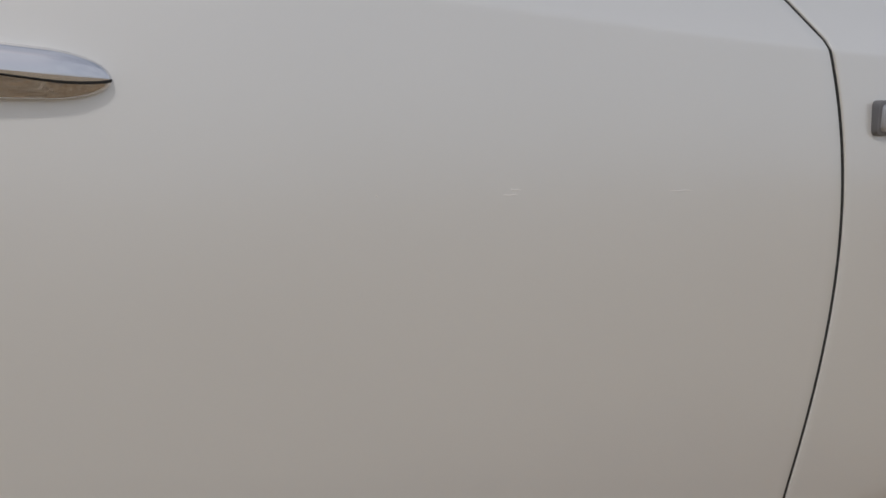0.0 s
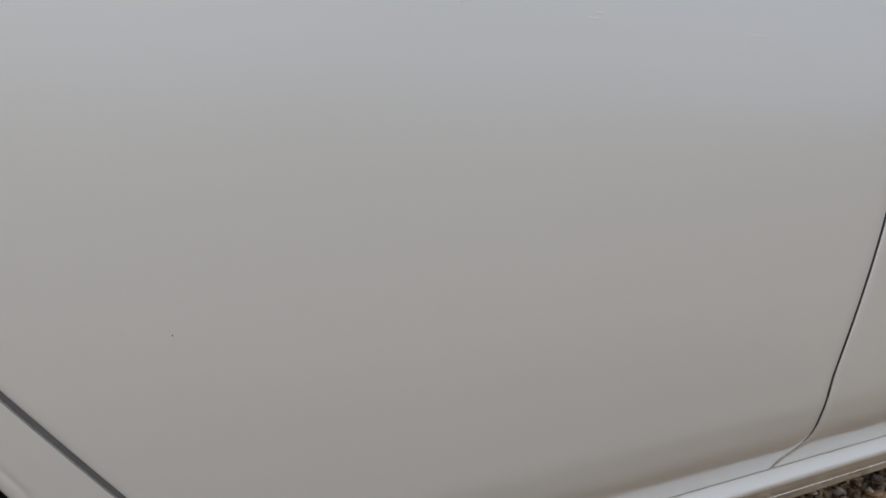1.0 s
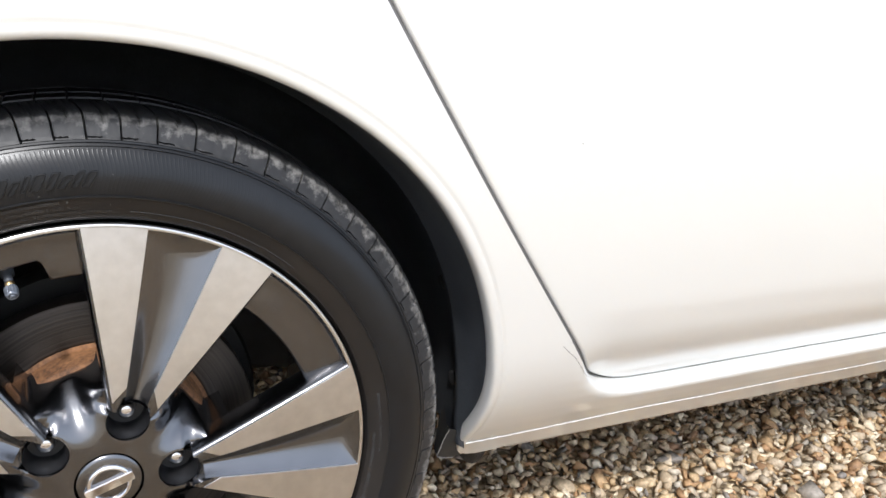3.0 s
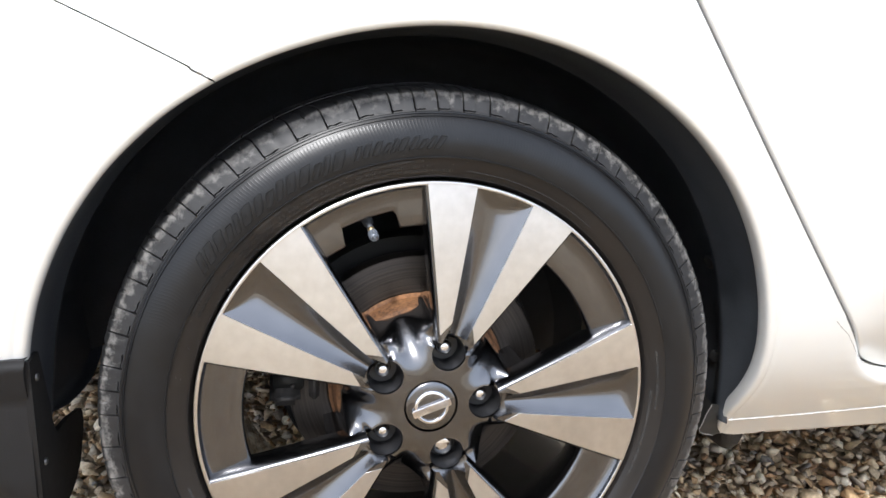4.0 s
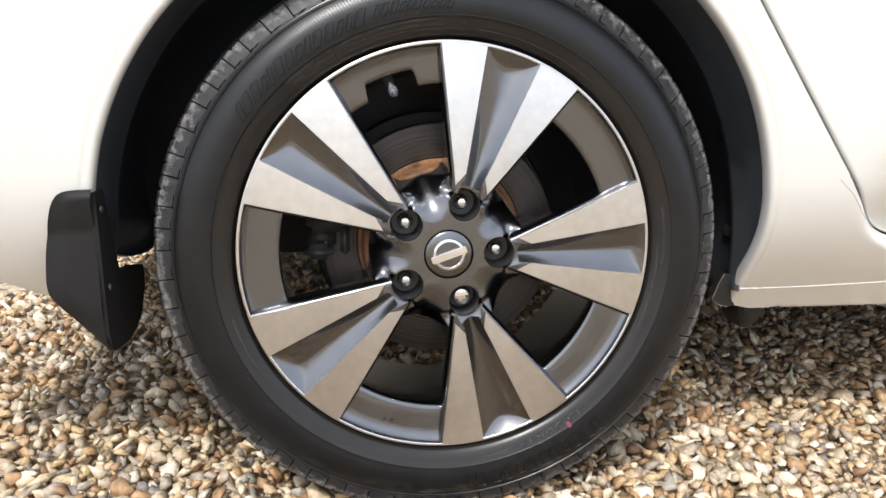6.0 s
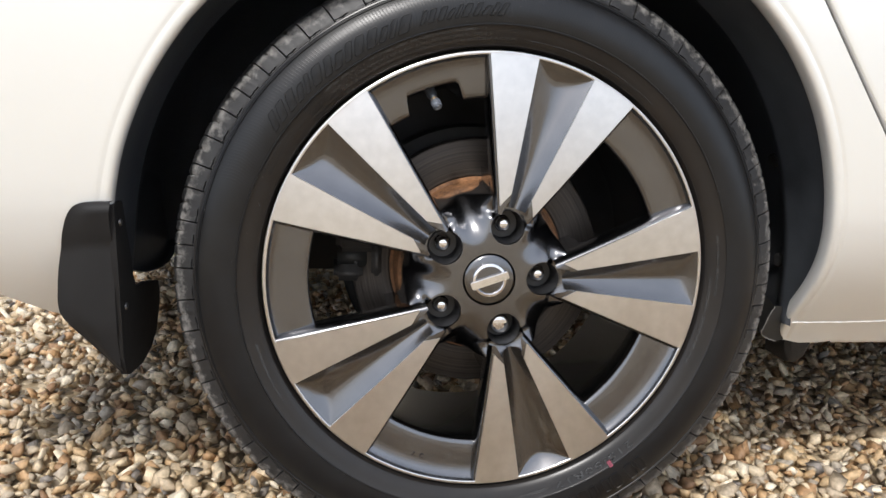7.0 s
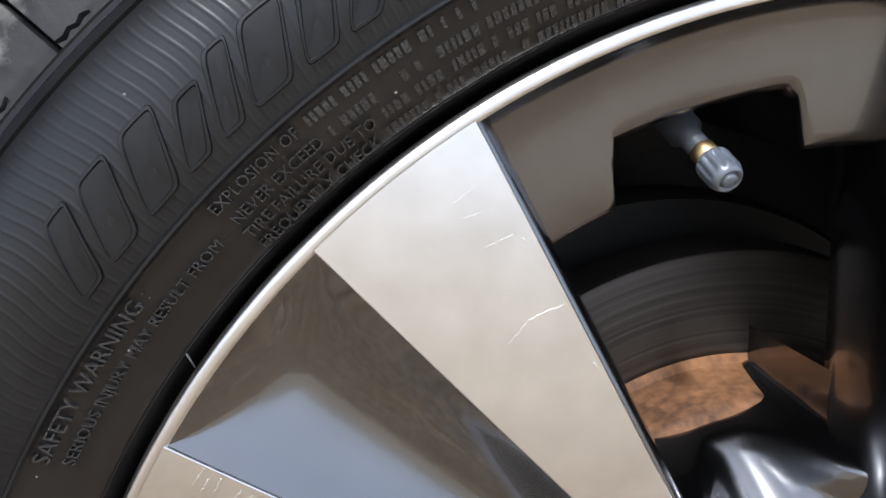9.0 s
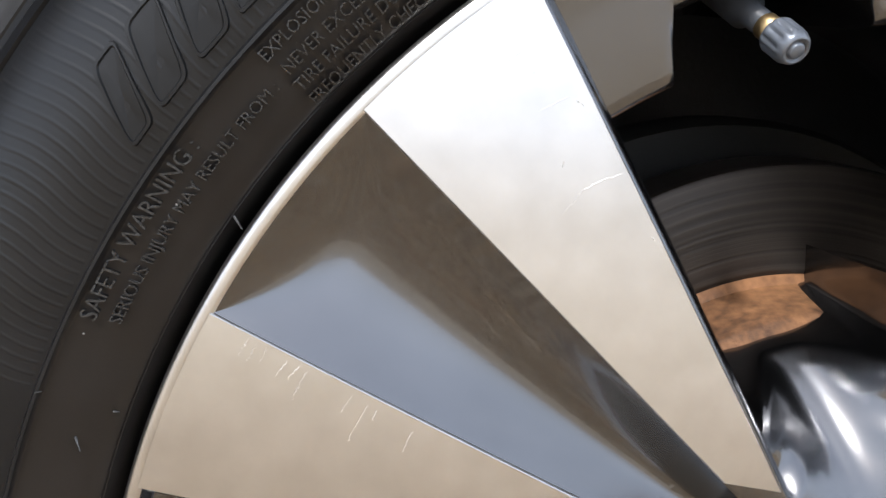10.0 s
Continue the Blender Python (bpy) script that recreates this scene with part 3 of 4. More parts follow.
def under_plate(x0, x1, y0, z0, ribs):
    """A pan with its outer wall, and below the cabin a step down to the floor."""
    bm = bmesh.new()
    vs = [bm.verts.new(p) for p in ((x0, y0, z0), (x1, y0, z0), (x1, 1.66, z0), (x0, 1.66, z0))]
    ws = [bm.verts.new(p) for p in ((x0, y0, 0.60), (x1, y0, 0.60))]
    bm.faces.new(vs)
    bm.faces.new((vs[0], vs[1], ws[1], ws[0]))
    if ribs:
        us = [bm.verts.new((x, y, z)) for y, z in ((0.34, z0), (0.39, 0.165), (1.66, 0.165)) for x in (x0, x1)]
        bm.faces.new((us[0], us[1], us[3], us[2]))
        bm.faces.new((us[2], us[3], us[5], us[4]))
    return bm


# unseen walls added to keep daylight from getting under the body
for x, low, nm in ((-0.67, 0.22, "rear_shade_wall"), (2.16, 0.10, "front_shade_wall")):
    part("shade_wall", mesh_from(nm, [(x, 0.10, low), (x, 1.64, low), (x, 1.64, 0.60), (x, 0.10, 0.60), (x + 0.01, 0.10, low), (x + 0.01, 1.64, low), (x + 0.01, 1.64, 0.60), (x + 0.01, 0.10, 0.60)],
                               [(0, 1, 2, 3), (7, 6, 5, 4), (0, 4, 5, 1), (1, 5, 6, 2), (2, 6, 7, 3), (3, 7, 4, 0)], False), LINER, car)
for x0, x1, y0, z0, ribs in ((-0.66, -0.40, 0.30, 0.36, False), (-0.40, 0.405, 0.52, 0.36, False), (0.405, 2.15, 0.115, 0.235, True)):
    part("floor_pan", under_plate(x0, x1, y0, z0, ribs), LINER, car, "black underbody pan")

# wheel arch liner
liner_rows = []
for y, dr in ((0.0, 0.0), (0.018, 0.001), (0.026, -0.004), (0.036, -0.004), (0.044, 0.003), (0.06, 0.006), (0.12, 0.012), (0.19, 0.010), (0.225, 0.0), (0.25, -0.018), (0.264, -0.045), (0.270, -0.08)):
    liner_rows.append([((interp(a, ARCH) + 0.0015 + dr) * math.cos(radians(a)), (side_y(0.37 * math.cos(radians(a)), 0.312 + 0.37 * math.sin(radians(a))) + 0.014 if y == 0 else y + 0.03),
                        HUB.z + (interp(a, ARCH) + 0.0015 + dr) * math.sin(radians(a))) for a in range(-10, 184, 3)])
liner = part("arch_liner", lattice(liner_rows, name="arch_liner"), LINER, car, "black plastic wheel arch liner")
LINER_END = [(0.020, 0.318), (0.068, 0.303), (0.100, 0.294), (0.133, 0.2885), (0.170, 0.283), (0.205, 0.2812), (0.235, 0.284), (0.262, 0.293), (0.280, 0.308)]
tail_rows = []
for k in range(-1, 9):
    row = []
    for q in range(27):
        y = 0.020 + 0.010 * q
        low = interp(y, LINER_END)
        z = low + (0.43 - low) * max(k, 0) / 8
        row.append((-0.372 + (0.010 if k == -1 else 0.0) + 0.03 * max(0.0, z - 0.36), y, z))
    tail_rows.append(row)
part("liner_tail", lattice(tail_rows, name="liner_tail"), LINER, liner)
flange_line = [(0.360, 0.06, 0.2673), (0.3535, 0.06, 0.252), (0.3465, 0.06, 0.236), (0.352, 0.066, 0.2285), (0.362, 0.07, 0.2235), (0.375, 0.074, 0.2190)]
part("liner_flange", lattice([[(0.366 + 0.004 * k, 0.055 + 0.004 * k, 0.268 - 0.0095 * k) for k in range(6)], flange_line, [(x + 0.002, y + 0.012, z + 0.001) for x, y, z in flange_line], [(0.40, 0.16, z) for x, y, z in flange_line]], name="liner_flange", sharp=40), MATTBLACK, car)
rnd_edge = random.Random(8)
worn = []
for k in range(41):
    t = k / 40 * 5
    j = min(int(t), 4)
    worn.append(tuple(flange_line[j][q] + (flange_line[j + 1][q] - flange_line[j][q]) * (t - j) + rnd_edge.uniform(-0.0006, 0.0006) for q in range(3)))
part("liner_edge", tube(worn, lambda i: 0.0004 + 0.0006 * math.sin(i * 1.3) ** 2, "liner_edge"), mat("dried_mud", (0.15, 0.14, 0.13), 0.8, 0, 0, 0.1, 300, 0.4, 0.1, 0.5, 400), car, "worn liner edge with dried mud")
part("inner_wing", lattice([[(r * math.cos(radians(a)), 0.30, HUB.z + r * math.sin(radians(a))) for a in range(-14, 189, 7)] for r in (0.02, 0.2, 0.30)], name="inner_wing"), LINER, car)
# black panel added to hide the bright ground beyond the wheel
part("backing_panel", lattice([[(x, y, z) for x in (-0.30, -0.18, 0.0, 0.18, 0.30)] for y, z in ((0.325, 0.300), (0.322, 0.262), (0.330, 0.244), (0.36, 0.238), (0.42, 0.25), (0.44, 0.30))], name="backing_panel", sharp=40), MATTBLACK, car, "black panel added behind the brake")

# ---- the wheel ----
wheel = new("wheel")
wheel.parent = car
wheel.location = (0.0014, 0, -0.0003)
wheel.scale = (1.001, 1, 1.001)
wheel["label"] = "two-tone alloy wheel with black tyre"
PHI = 0.78

TYRE = [(0.2270, 0.030), (0.2300, 0.0140), (0.2318, 0.0075), (0.2330, 0.0030), (0.2342, 0.0002), (0.2346, 0.0004), (0.2352, -0.0006), (0.2400, -0.0036), (0.2460, -0.0064), (0.2520, -0.0083), (0.2524, -0.0086), (0.2530, -0.0101),
        (0.2537, -0.0101), (0.2543, -0.0088), (0.2580, -0.0096), (0.2640, -0.0104), (0.2720, -0.0100), (0.2800, -0.0078), (0.2870, -0.0044), (0.2900, -0.0024), (0.2907, -0.0030), (0.2925, -0.0018), (0.2932, 0.0002), (0.2945, 0.0008), (0.2950, 0.0006)]
SHOULDER = [(0.2950, 0.0006), (0.2960, 0.0012), (0.2966, 0.0016), (0.2973, 0.0020), (0.2985, 0.0026), (0.3060, 0.0050), (0.3116, 0.0080), (0.3150, 0.0122), (0.3167, 0.0188), (0.3180, 0.0285), (0.3190, 0.0400), (0.3194, 0.0470), (0.3196, 0.0500),
            (0.3130, 0.0515), (0.3130, 0.0590), (0.3200, 0.0605), (0.3205, 0.0900), (0.3135, 0.0915), (0.3135, 0.1000), (0.3205, 0.1015), (0.3200, 0.1400), (0.313, 0.1415), (0.313, 0.149), (0.3198, 0.1505), (0.3165, 0.1750), (0.3100, 0.1880),
            (0.2950, 0.2020), (0.2660, 0.2120), (0.2420, 0.2040), (0.2300, 0.180)]


def rest(x, y, z):
    """Flattens the tyre where it stands."""
    return (x, y, z if z > 0.004 else 0.004 - (0.004 - z) * 0.2)


def tyre_mesh():
    rows = []
    for r, y in TYRE:
        rows.append([rest(r * math.cos(2 * math.pi * k / 300), y, HUB.z + r * math.sin(2 * math.pi * k / 300)) for k in range(300)])
    return lattice(rows, close_u=True, name="tyre", sharp=35)


def slot_angles():
    """The tread's slots in degrees, clockwise from the first; the pitch changes in three steps."""
    seen = [138.3, 133.8, 128.4, 122.9, 116.5, 110.8, 105.0, 99.0, 94.8, 90.6, 85.9, 80.9, 75.4]
    rnd = random.Random(5)
    steps = [rnd.choice((4.3, 5.2, 5.9)) for _ in range(58)]
    scale = (seen[-1] - (seen[0] - 360)) / sum(steps)
    for q in steps[:-1]:
        seen.append(seen[-1] - q * scale)
    return seen


def tread_mesh():
    """The tread's shoulder: blocks parted by narrow slots, each with a short foot cut along the block's base."""
    slots = slot_angles()
    angles, marks = [], []
    for a, b in zip(slots, slots[1:] + [slots[0] - 360]):
        angles += [a, a - 0.16] + [a - 0.16 + (b - a + 0.32) * k / 11 for k in range(1, 11)] + [b + 0.16]
        marks += list(range(13))
    rows = []
    for r, y in SHOULDER:
        row = []
        for deg, j in zip(angles, marks):
            a = radians(deg + (40 * (y - 0.003) if y < 0.05 else 1.9))
            q, yy = r, y
            if 0.2955 < r and y < 0.05:
                if j == 0:
                    q, yy = r - 0.0040 - 0.10 * max(0, r - 0.308), y + 0.0034
                elif r == 0.2966 and 1 <= j <= 5:
                    q, yy = r - 0.0006, y + 0.0022
                elif j == 7 and r > 0.3110:
                    q = r - 0.0026
                q += 0.0004 * math.sin(deg * 9.0 + r * 900)
            elif y >= 0.05 and j == 0 and r > 0.315:
                q = r - 0.005
            row.append(rest(q * math.cos(a), yy, HUB.z + q * math.sin(a)))
        rows.append(row)
    return lattice(rows, close_u=True, name="tread", sharp=30)


part("tyre", tyre_mesh(), RUBBER, wheel, "black rubber tyre sidewall with moulded marks")
part("tread", tread_mesh(), TREAD, wheel, "worn dusty tread blocks")

FACE_R = 0.2265


def rim_meshes():
    lip = revolve([(0.2245, 0.022), (0.2280, 0.0120), (0.2296, 0.0060), (0.2300, 0.0026), (0.2297, 0.0010), (0.2290, 0.0002), (0.2280, 0.0), (0.2270, 0.0), (FACE_R, 0.0001), (FACE_R - 0.0005, 0.0006)], 300, "rim_lip", 50)
    rows = []
    for j in range(15):
        row = []
        for k in range(480):
            deg = k * 0.75
            a = abs((deg - 109 + 180) % 360 - 180)
            cut = smooth(8.6, 7.4, a) if a < 8.6 else 0
            prof = [(FACE_R - 0.0003, 0.0004), (0.2258, 0.0026), (0.2248, 0.0050), (0.2225, 0.0074), (0.2190, 0.0092), (0.2100, 0.0104), (0.1980, 0.0120), (0.1893, 0.0132), (0.1867, 0.0139), (0.1851, 0.0153), (0.1845, 0.0178), (0.1847, 0.0260), (0.1875, 0.0540), (0.196, 0.120), (0.208, 0.205)]
            r, y = prof[j]
            near = abs((deg - PHI + 36) % 72 - 36)
            if 1 <= j <= 11:
                y += 0.016 * smooth(17.6, 16.6, near)
            if cut and 5 <= j <= 12:
                edge = [0.2100, 0.2062, 0.2044, 0.2034, 0.2026, 0.2022, 0.2022, 0.2040][j - 5]
                yy = [0.0104, 0.0110, 0.0117, 0.0127, 0.0145, 0.0175, 0.0275, 0.0520][j - 5]
                r, y = r + (edge - r) * cut, y + (yy - y) * cut
            row.append((r * math.cos(radians(deg)), y, HUB.z + r * math.sin(radians(deg))))
        rows.append(row)
    return lip, lattice(rows, close_u=True, name="rim_barrel", sharp=60)


lip_mesh, barrel_mesh = rim_meshes()
part("rim_lip", lip_mesh, ALLOY, wheel, "bright machined rim edge")
part("rim_barrel", barrel_mesh, DARK, wheel, "dark grey painted rim barrel")


def face_y(r):
    """The spokes' front face, crowned towards the hub."""
    k = min(1.0, max(0.0, (r - 0.060) / (0.2265 - 0.060)))
    return -0.0056 * (1 - k * k)


def put(u, v, y, turn):
    a = radians(turn)
    return (u * math.cos(a) - v * math.sin(a), y, HUB.z + u * math.sin(a) + v * math.cos(a))


def edge_window(t):
    return 0.0765 + (0.2129 - 0.0765) * t, 0.0182 + (0.0773 - 0.0182) * t


def edge_pocket(t):
    return 0.0913 + (0.2245 - 0.0913) * t, 0.0112 + (0.0302 - 0.0112) * t


def blade_mesh(turn, side):
    rows = []
    n, m = 22, 8
    for i in range(-1, n + 1):
        t = max(i, 0) / n
        u0, v0 = edge_pocket(t)
        u1, v1 = edge_window(t)
        row = []
        for k in range(-2, m + 3):
            s = min(max(k, 0), m) / m
            u, v = u0 + (u1 - u0) * s, v0 + (v1 - v0) * s
            if i == n:
                a = math.atan2(v, u)
                u, v = (FACE_R + 0.0004) * math.cos(a), (FACE_R + 0.0004) * math.sin(a)
            y = face_y(math.hypot(u, v)) - 0.0003
            if k < 0:
                v, y = v - (0.00025 if k == -1 else 0.0004), y + (0.0003 if k == -1 else 0.0016)
            if k > m:
                v, y = v + 0.0003 * (k - m), y + (0.0004 if k == m + 1 else 0.0016)
            if i == -1:
                u, y = u - 0.0012, y + 0.006
            row.append(put(u, side * v, y, turn))
        rows.append(row)
    return lattice(rows, name="machined_face", sharp=24)


def spoke_mesh(turn):
    """The painted body of a pair of blades: a trough with a facet at its outer end, rounded flanks and the back."""
    half = [(0.0 + k) / 9 for k in range(10)]
    lateral = [-v for v in reversed(half)] + half[1:]
    n = 26
    top = []

    def depth(s, t):
        d = 0.0125 - 0.0020 * (1 - t)
        w = abs(s)
        hollow = 0.35 * (1 - math.sqrt(w * w + 0.01)) + 0.65 * (1 - w * w)
        return d * hollow * (1 if w < 0.97 else 0.4)

    for i in range(n + 4):
        row = []
        for s in lateral:
            if i < n:
                # the trough ends on a curve that bows in from the corners
                u_end = edge_pocket(1.0)[0] - 0.0150 * (1 - s * s) ** 0.8
                u_in = edge_pocket(-0.10)[0]
                u = u_in + (u_end - u_in) * (i / (n - 1))
                tt = (u - 0.0913) / (0.2245 - 0.0913)
                v = s * edge_pocket(tt)[1]
                y = face_y(u) + 0.0006 + max(0.0, depth(s, tt)) if abs(s) < 0.999 else face_y(u) + 0.0008
            else:
                k = (i - n + 1) / 4
                u_end = edge_pocket(1.0)[0] - 0.0150 * (1 - s * s) ** 0.8
                tt = (u_end - 0.0913) / (0.2245 - 0.0913)
                v_end = s * edge_pocket(tt)[1]
                a = math.atan2(s * 0.0302, 0.2245)
                uo, vo = (FACE_R + 0.0002) * math.cos(a), (FACE_R + 0.0002) * math.sin(a)
                d_end = max(0.0, depth(s, tt)) if abs(s) < 0.999 else 0.0
                u, v = u_end + (uo - u_end) * k, v_end + (vo - v_end) * k
                y = 0.0007 + d_end * (1 - k) ** 0.9
            row.append(put(u, v, y, turn))
        top.append(row)
    trough = lattice(top, name="trough", sharp=28)
    parts = [trough]
    for side in (1, -1):
        rows = []
        for i in range(23):
            t = -0.06 + 1.06 * i / 22
            u1, v1 = edge_window(t)
            u0, v0 = edge_pocket(t)
            y = face_y(math.hypot(u1, v1))
            prof = [(u0, v0 - 0.0004, y + 0.0009), (u0, v0 + 0.001, y + 0.0006), (u1, v1 - 0.001, y + 0.0006), (u1 - 0.0001, v1 + 0.0008, y + 0.0010), (u1 - 0.0003, v1 + 0.0022, y + 0.0024), (u1 - 0.0006, v1 + 0.0036, y + 0.0048), (u1 - 0.0008, v1 + 0.0047, y + 0.0090),
                    (u1 - 0.0010, v1 + 0.0052, y + 0.0150), (u1 - 0.0010, v1 + 0.0044, y + 0.030), (u1 - 0.002, v1 - 0.0026, y + 0.044), (u1 - 0.004, v1 - 0.0146, y + 0.050)]
            rows.append([put(u, side * v, yy, turn) for u, v, yy in prof])
        parts.append(lattice(rows, name="flank", sharp=55))
    back = [[put(edge_window(t)[0] - 0.004, sv * (edge_window(t)[1] - 0.0146), face_y(edge_window(t)[0]) + 0.050, turn) for sv in (1, -1)] for t in (0, 0.5, 1.0)]
    parts.append(lattice(back, name="back"))
    bm = bmesh.new()
    for p in parts:
        bm.from_mesh(p)
    me = bpy.data.meshes.new("spoke")
    bm.to_mesh(me)
    bm.free()
    return me


def hub_mesh():
    """The painted hub: a relief with wells for the nuts and rounded flanks that fall into the windows."""
    rows = []
    radii = [0.0278] + [0.0285 + (0.110 - 0.0285) * k / 110 for k in range(111)]
    for r in radii:
        row = []
        for k in range(900):
            a = 360 * k / 900
            d = (a - PHI + 36) % 72 - 36
            u, v = r * math.cos(radians(d)), r * math.sin(radians(d))
            half = 0.0130 + 0.0052 * smooth(0.045, 0.072, r) + max(0, r - 0.0765) * 0.4356
            edge = math.degrees(math.asin(min(0.98, half / r)))
            yy = 0.0030 + 0.0022 * smooth(0.045, 0.085, r) + 0.012 * smooth(0.094, 0.110, u)
            if r > 0.036:
                x = (abs(d) - edge) / (36 - edge) * (1 + 30 * max(0.0, r - 0.083))
                yy += (14.5 * (r - 0.036) ** 2 + 5.5 * max(0.0, r - 0.087)) * smooth(0.0, 0.95, x)
                yy += 0.09 * smooth(0.086, 0.100, r) * smooth(-0.06, 0.05, x)
            w = math.hypot(u - 0.05715, v)
            yy += 0.0065 * smooth(0.036, 0.0190, w) * smooth(0.060, 0.069, u)
            if w < 0.0192:
                deep = w < 0.0174
                if w > 0.0156:
                    q = (0.0170 if deep else 0.0177) / w
                    u, v = 0.05715 + (u - 0.05715) * q, v * q
                yy += 0.050 if deep else 0.0006 * smooth(0.0190, 0.0176, w)
            row.append(put(u, v, yy, a - d))
        rows.append(row)
    return lattice(rows, close_u=True, name="hub", sharp=70)


part("hub", hub_mesh(), DARK, wheel, "dark grey painted hub centre")
for k in range(5):
    turn = PHI + 72 * k
    part("spoke", spoke_mesh(turn), DARK, wheel, "grey painted pocket spoke")
    for side in (1, -1):
        part("machined_face", blade_mesh(turn, side), ALLOY, wheel, "bright machined spoke face")

# nut wells, with the shade of the recess put into a black colour
WELL = mat("well_shade", (0.012, 0.012, 0.013), 0.4, 0, 0.2, 0.1, 60, 0.2, 0.1)
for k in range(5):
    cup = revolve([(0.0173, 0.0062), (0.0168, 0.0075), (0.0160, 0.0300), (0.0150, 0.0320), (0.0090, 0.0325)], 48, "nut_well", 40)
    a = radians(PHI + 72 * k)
    ob = part("nut_well", cup, WELL, wheel, "nut well coloured black for its shade")
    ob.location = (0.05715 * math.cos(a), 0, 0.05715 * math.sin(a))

# lug nuts
def nut_mesh(locking):
    bm = bmesh.new()
    if locking:
        prof = [(0.0, -0.001), (0.0075, -0.001), (0.0098, 0.0), (0.0105, 0.0015), (0.0105, 0.02)]
        steps = 28
    else:
        prof = [(0.0, -0.0012), (0.0040, -0.0008), (0.0062, 0.0003), (0.0070, 0.0016), (0.0072, 0.0060), (0.0074, 0.0062), (0.0080, 0.0062), (0.0082, 0.0072), (0.0082, 0.020)]
        steps = 24
    rings = []
    for i, (r, y) in enumerate(prof):
        ring = []
        for k in range(steps):
            a = 2 * math.pi * k / steps
            q = r
            if not locking and r > 0.008:
                q = r * (0.93 + 0.07 * abs(math.cos(3 * a)))
            ring.append(bm.verts.new((q * math.cos(a), y, q * math.sin(a))))
        rings.append(ring)
    for a, b in zip(rings, rings[1:]):
        for k in range(steps):
            bm.faces.new((a[k], a[(k + 1) % steps], b[(k + 1) % steps], b[k]))
    bmesh.ops.remove_doubles(bm, verts=bm.verts, dist=1e-6)
    for f in bm.faces:
        f.smooth = True
    return bm


for k in range(5):
    a = radians(PHI + 72 * k)
    ob = part("lug_nut", nut_mesh(k == 4), CHROME, wheel, "round locking wheel nut" if k == 4 else "chrome wheel nut")
    ob.location = (0.05715 * math.cos(a), 0.0225, HUB.z + 0.05715 * math.sin(a))

part("centre_cap", revolve([(0.0005, 0.0005), (0.0150, 0.0008), (0.0235, 0.0018), (0.0258, 0.0028), (0.0268, 0.0048), (0.0268, 0.02)], 90, "centre_cap", 50), DARK, wheel, "dark grey centre cap")
part("emblem_ring", revolve([(0.0138, 0.0012), (0.0140, -0.0006), (0.0150, -0.0016), (0.0168, -0.0014), (0.0180, -0.0004), (0.0181, 0.0020)], 90, "emblem_ring", 50), CHROME, wheel, "chrome emblem ring")


def emblem_bar():
    bm = bmesh.new()
    bmesh.ops.create_cube(bm, size=1.0, matrix=Matrix.Diagonal((0.0405, 0.0040, 0.0086, 1)))
    bmesh.ops.bevel(bm, geom=bm.edges[:], offset=0.0008, segments=2, affect="EDGES")
    return bm


bar = part("emblem_bar", emblem_bar(), CHROME, wheel, "chrome emblem bar")
bar.location = (0, -0.0006, HUB.z)
bar.rotation_euler = (0, radians(-19), 0)

# brake behind the spokes
part("brake_disc", revolve([(0.0960, 0.0815), (0.0990, 0.0790), (0.1005, 0.0785), (0.1375, 0.0785), (0.1392, 0.0795), (0.1400, 0.0820), (0.1402, 0.1020)], 140, "brake_disc", 40), STEEL, wheel, "worn brown steel brake disc")
part("brake_hat", revolve([(0.0985, 0.0790), (0.0950, 0.0770), (0.0942, 0.0730), (0.0928, 0.0640), (0.0915, 0.0545), (0.0905, 0.0525), (0.0865, 0.0500)], 120, "brake_hat", 40), RUST, wheel, "rusty brake disc hat")
part("hat_face", revolve([(0.0865, 0.0500), (0.0835, 0.0492), (0.0740, 0.0488), (0.0500, 0.0486)], 90, "hat_face", 40), STEEL, wheel, "dull brown face of the brake disc hat")
part("backplate", revolve([(0.03, 0.135), (0.150, 0.135), (0.153, 0.14), (0.153, 0.16)], 80, "backplate", 40), MATTBLACK, wheel, "black brake backplate")



def caliper_block(x0, x1, y0, y1, z0, z1, soft):
    bm = bmesh.new()
    bmesh.ops.create_cube(bm, size=1.0, matrix=Matrix.Translation(((x0 + x1) / 2, (y0 + y1) / 2, (z0 + z1) / 2)) @ Matrix.Diagonal((x1 - x0, y1 - y0, z1 - z0, 1)))
    bmesh.ops.bevel(bm, geom=bm.edges[:], offset=soft, segments=3, affect="EDGES")
    for f in bm.faces:
        f.smooth = True
    return bm


STEELPIN = mat("dull_steel", (0.12, 0.118, 0.115), 0.45, 0.8, 0, 0.1, 100, 0.2, 0.1)
IRON = mat("caliper_iron", (0.050, 0.047, 0.045), 0.5, 0.3, 0, 0.1, 120, 0.3, 0.1, 0.3, 300)
caliper = part("brake_caliper", caliper_block(-0.158, -0.112, 0.062, 0.130, 0.326, 0.372, 0.007), IRON, wheel, "dull grey brake caliper")
part("jaw", caliper_block(-0.160, -0.128, 0.060, 0.130, 0.294, 0.312, 0.006), IRON, caliper)
part("carrier", caliper_block(-0.119, -0.108, 0.062, 0.110, 0.300, 0.335, 0.003), IRON, caliper)
part("pad", caliper_block(-0.156, -0.124, 0.070, 0.126, 0.309, 0.329, 0.002), MATTBLACK, caliper)
pin = part("pad_pin", disc_bm(0.0020, 0.003, 12), STEELPIN, caliper, "dull steel pad pin")
pin.matrix_local = Matrix.Translation((-0.136, 0.0705, 0.314)) @ Matrix.Rotation(radians(90), 4, "X")

# valve
va = radians(109)


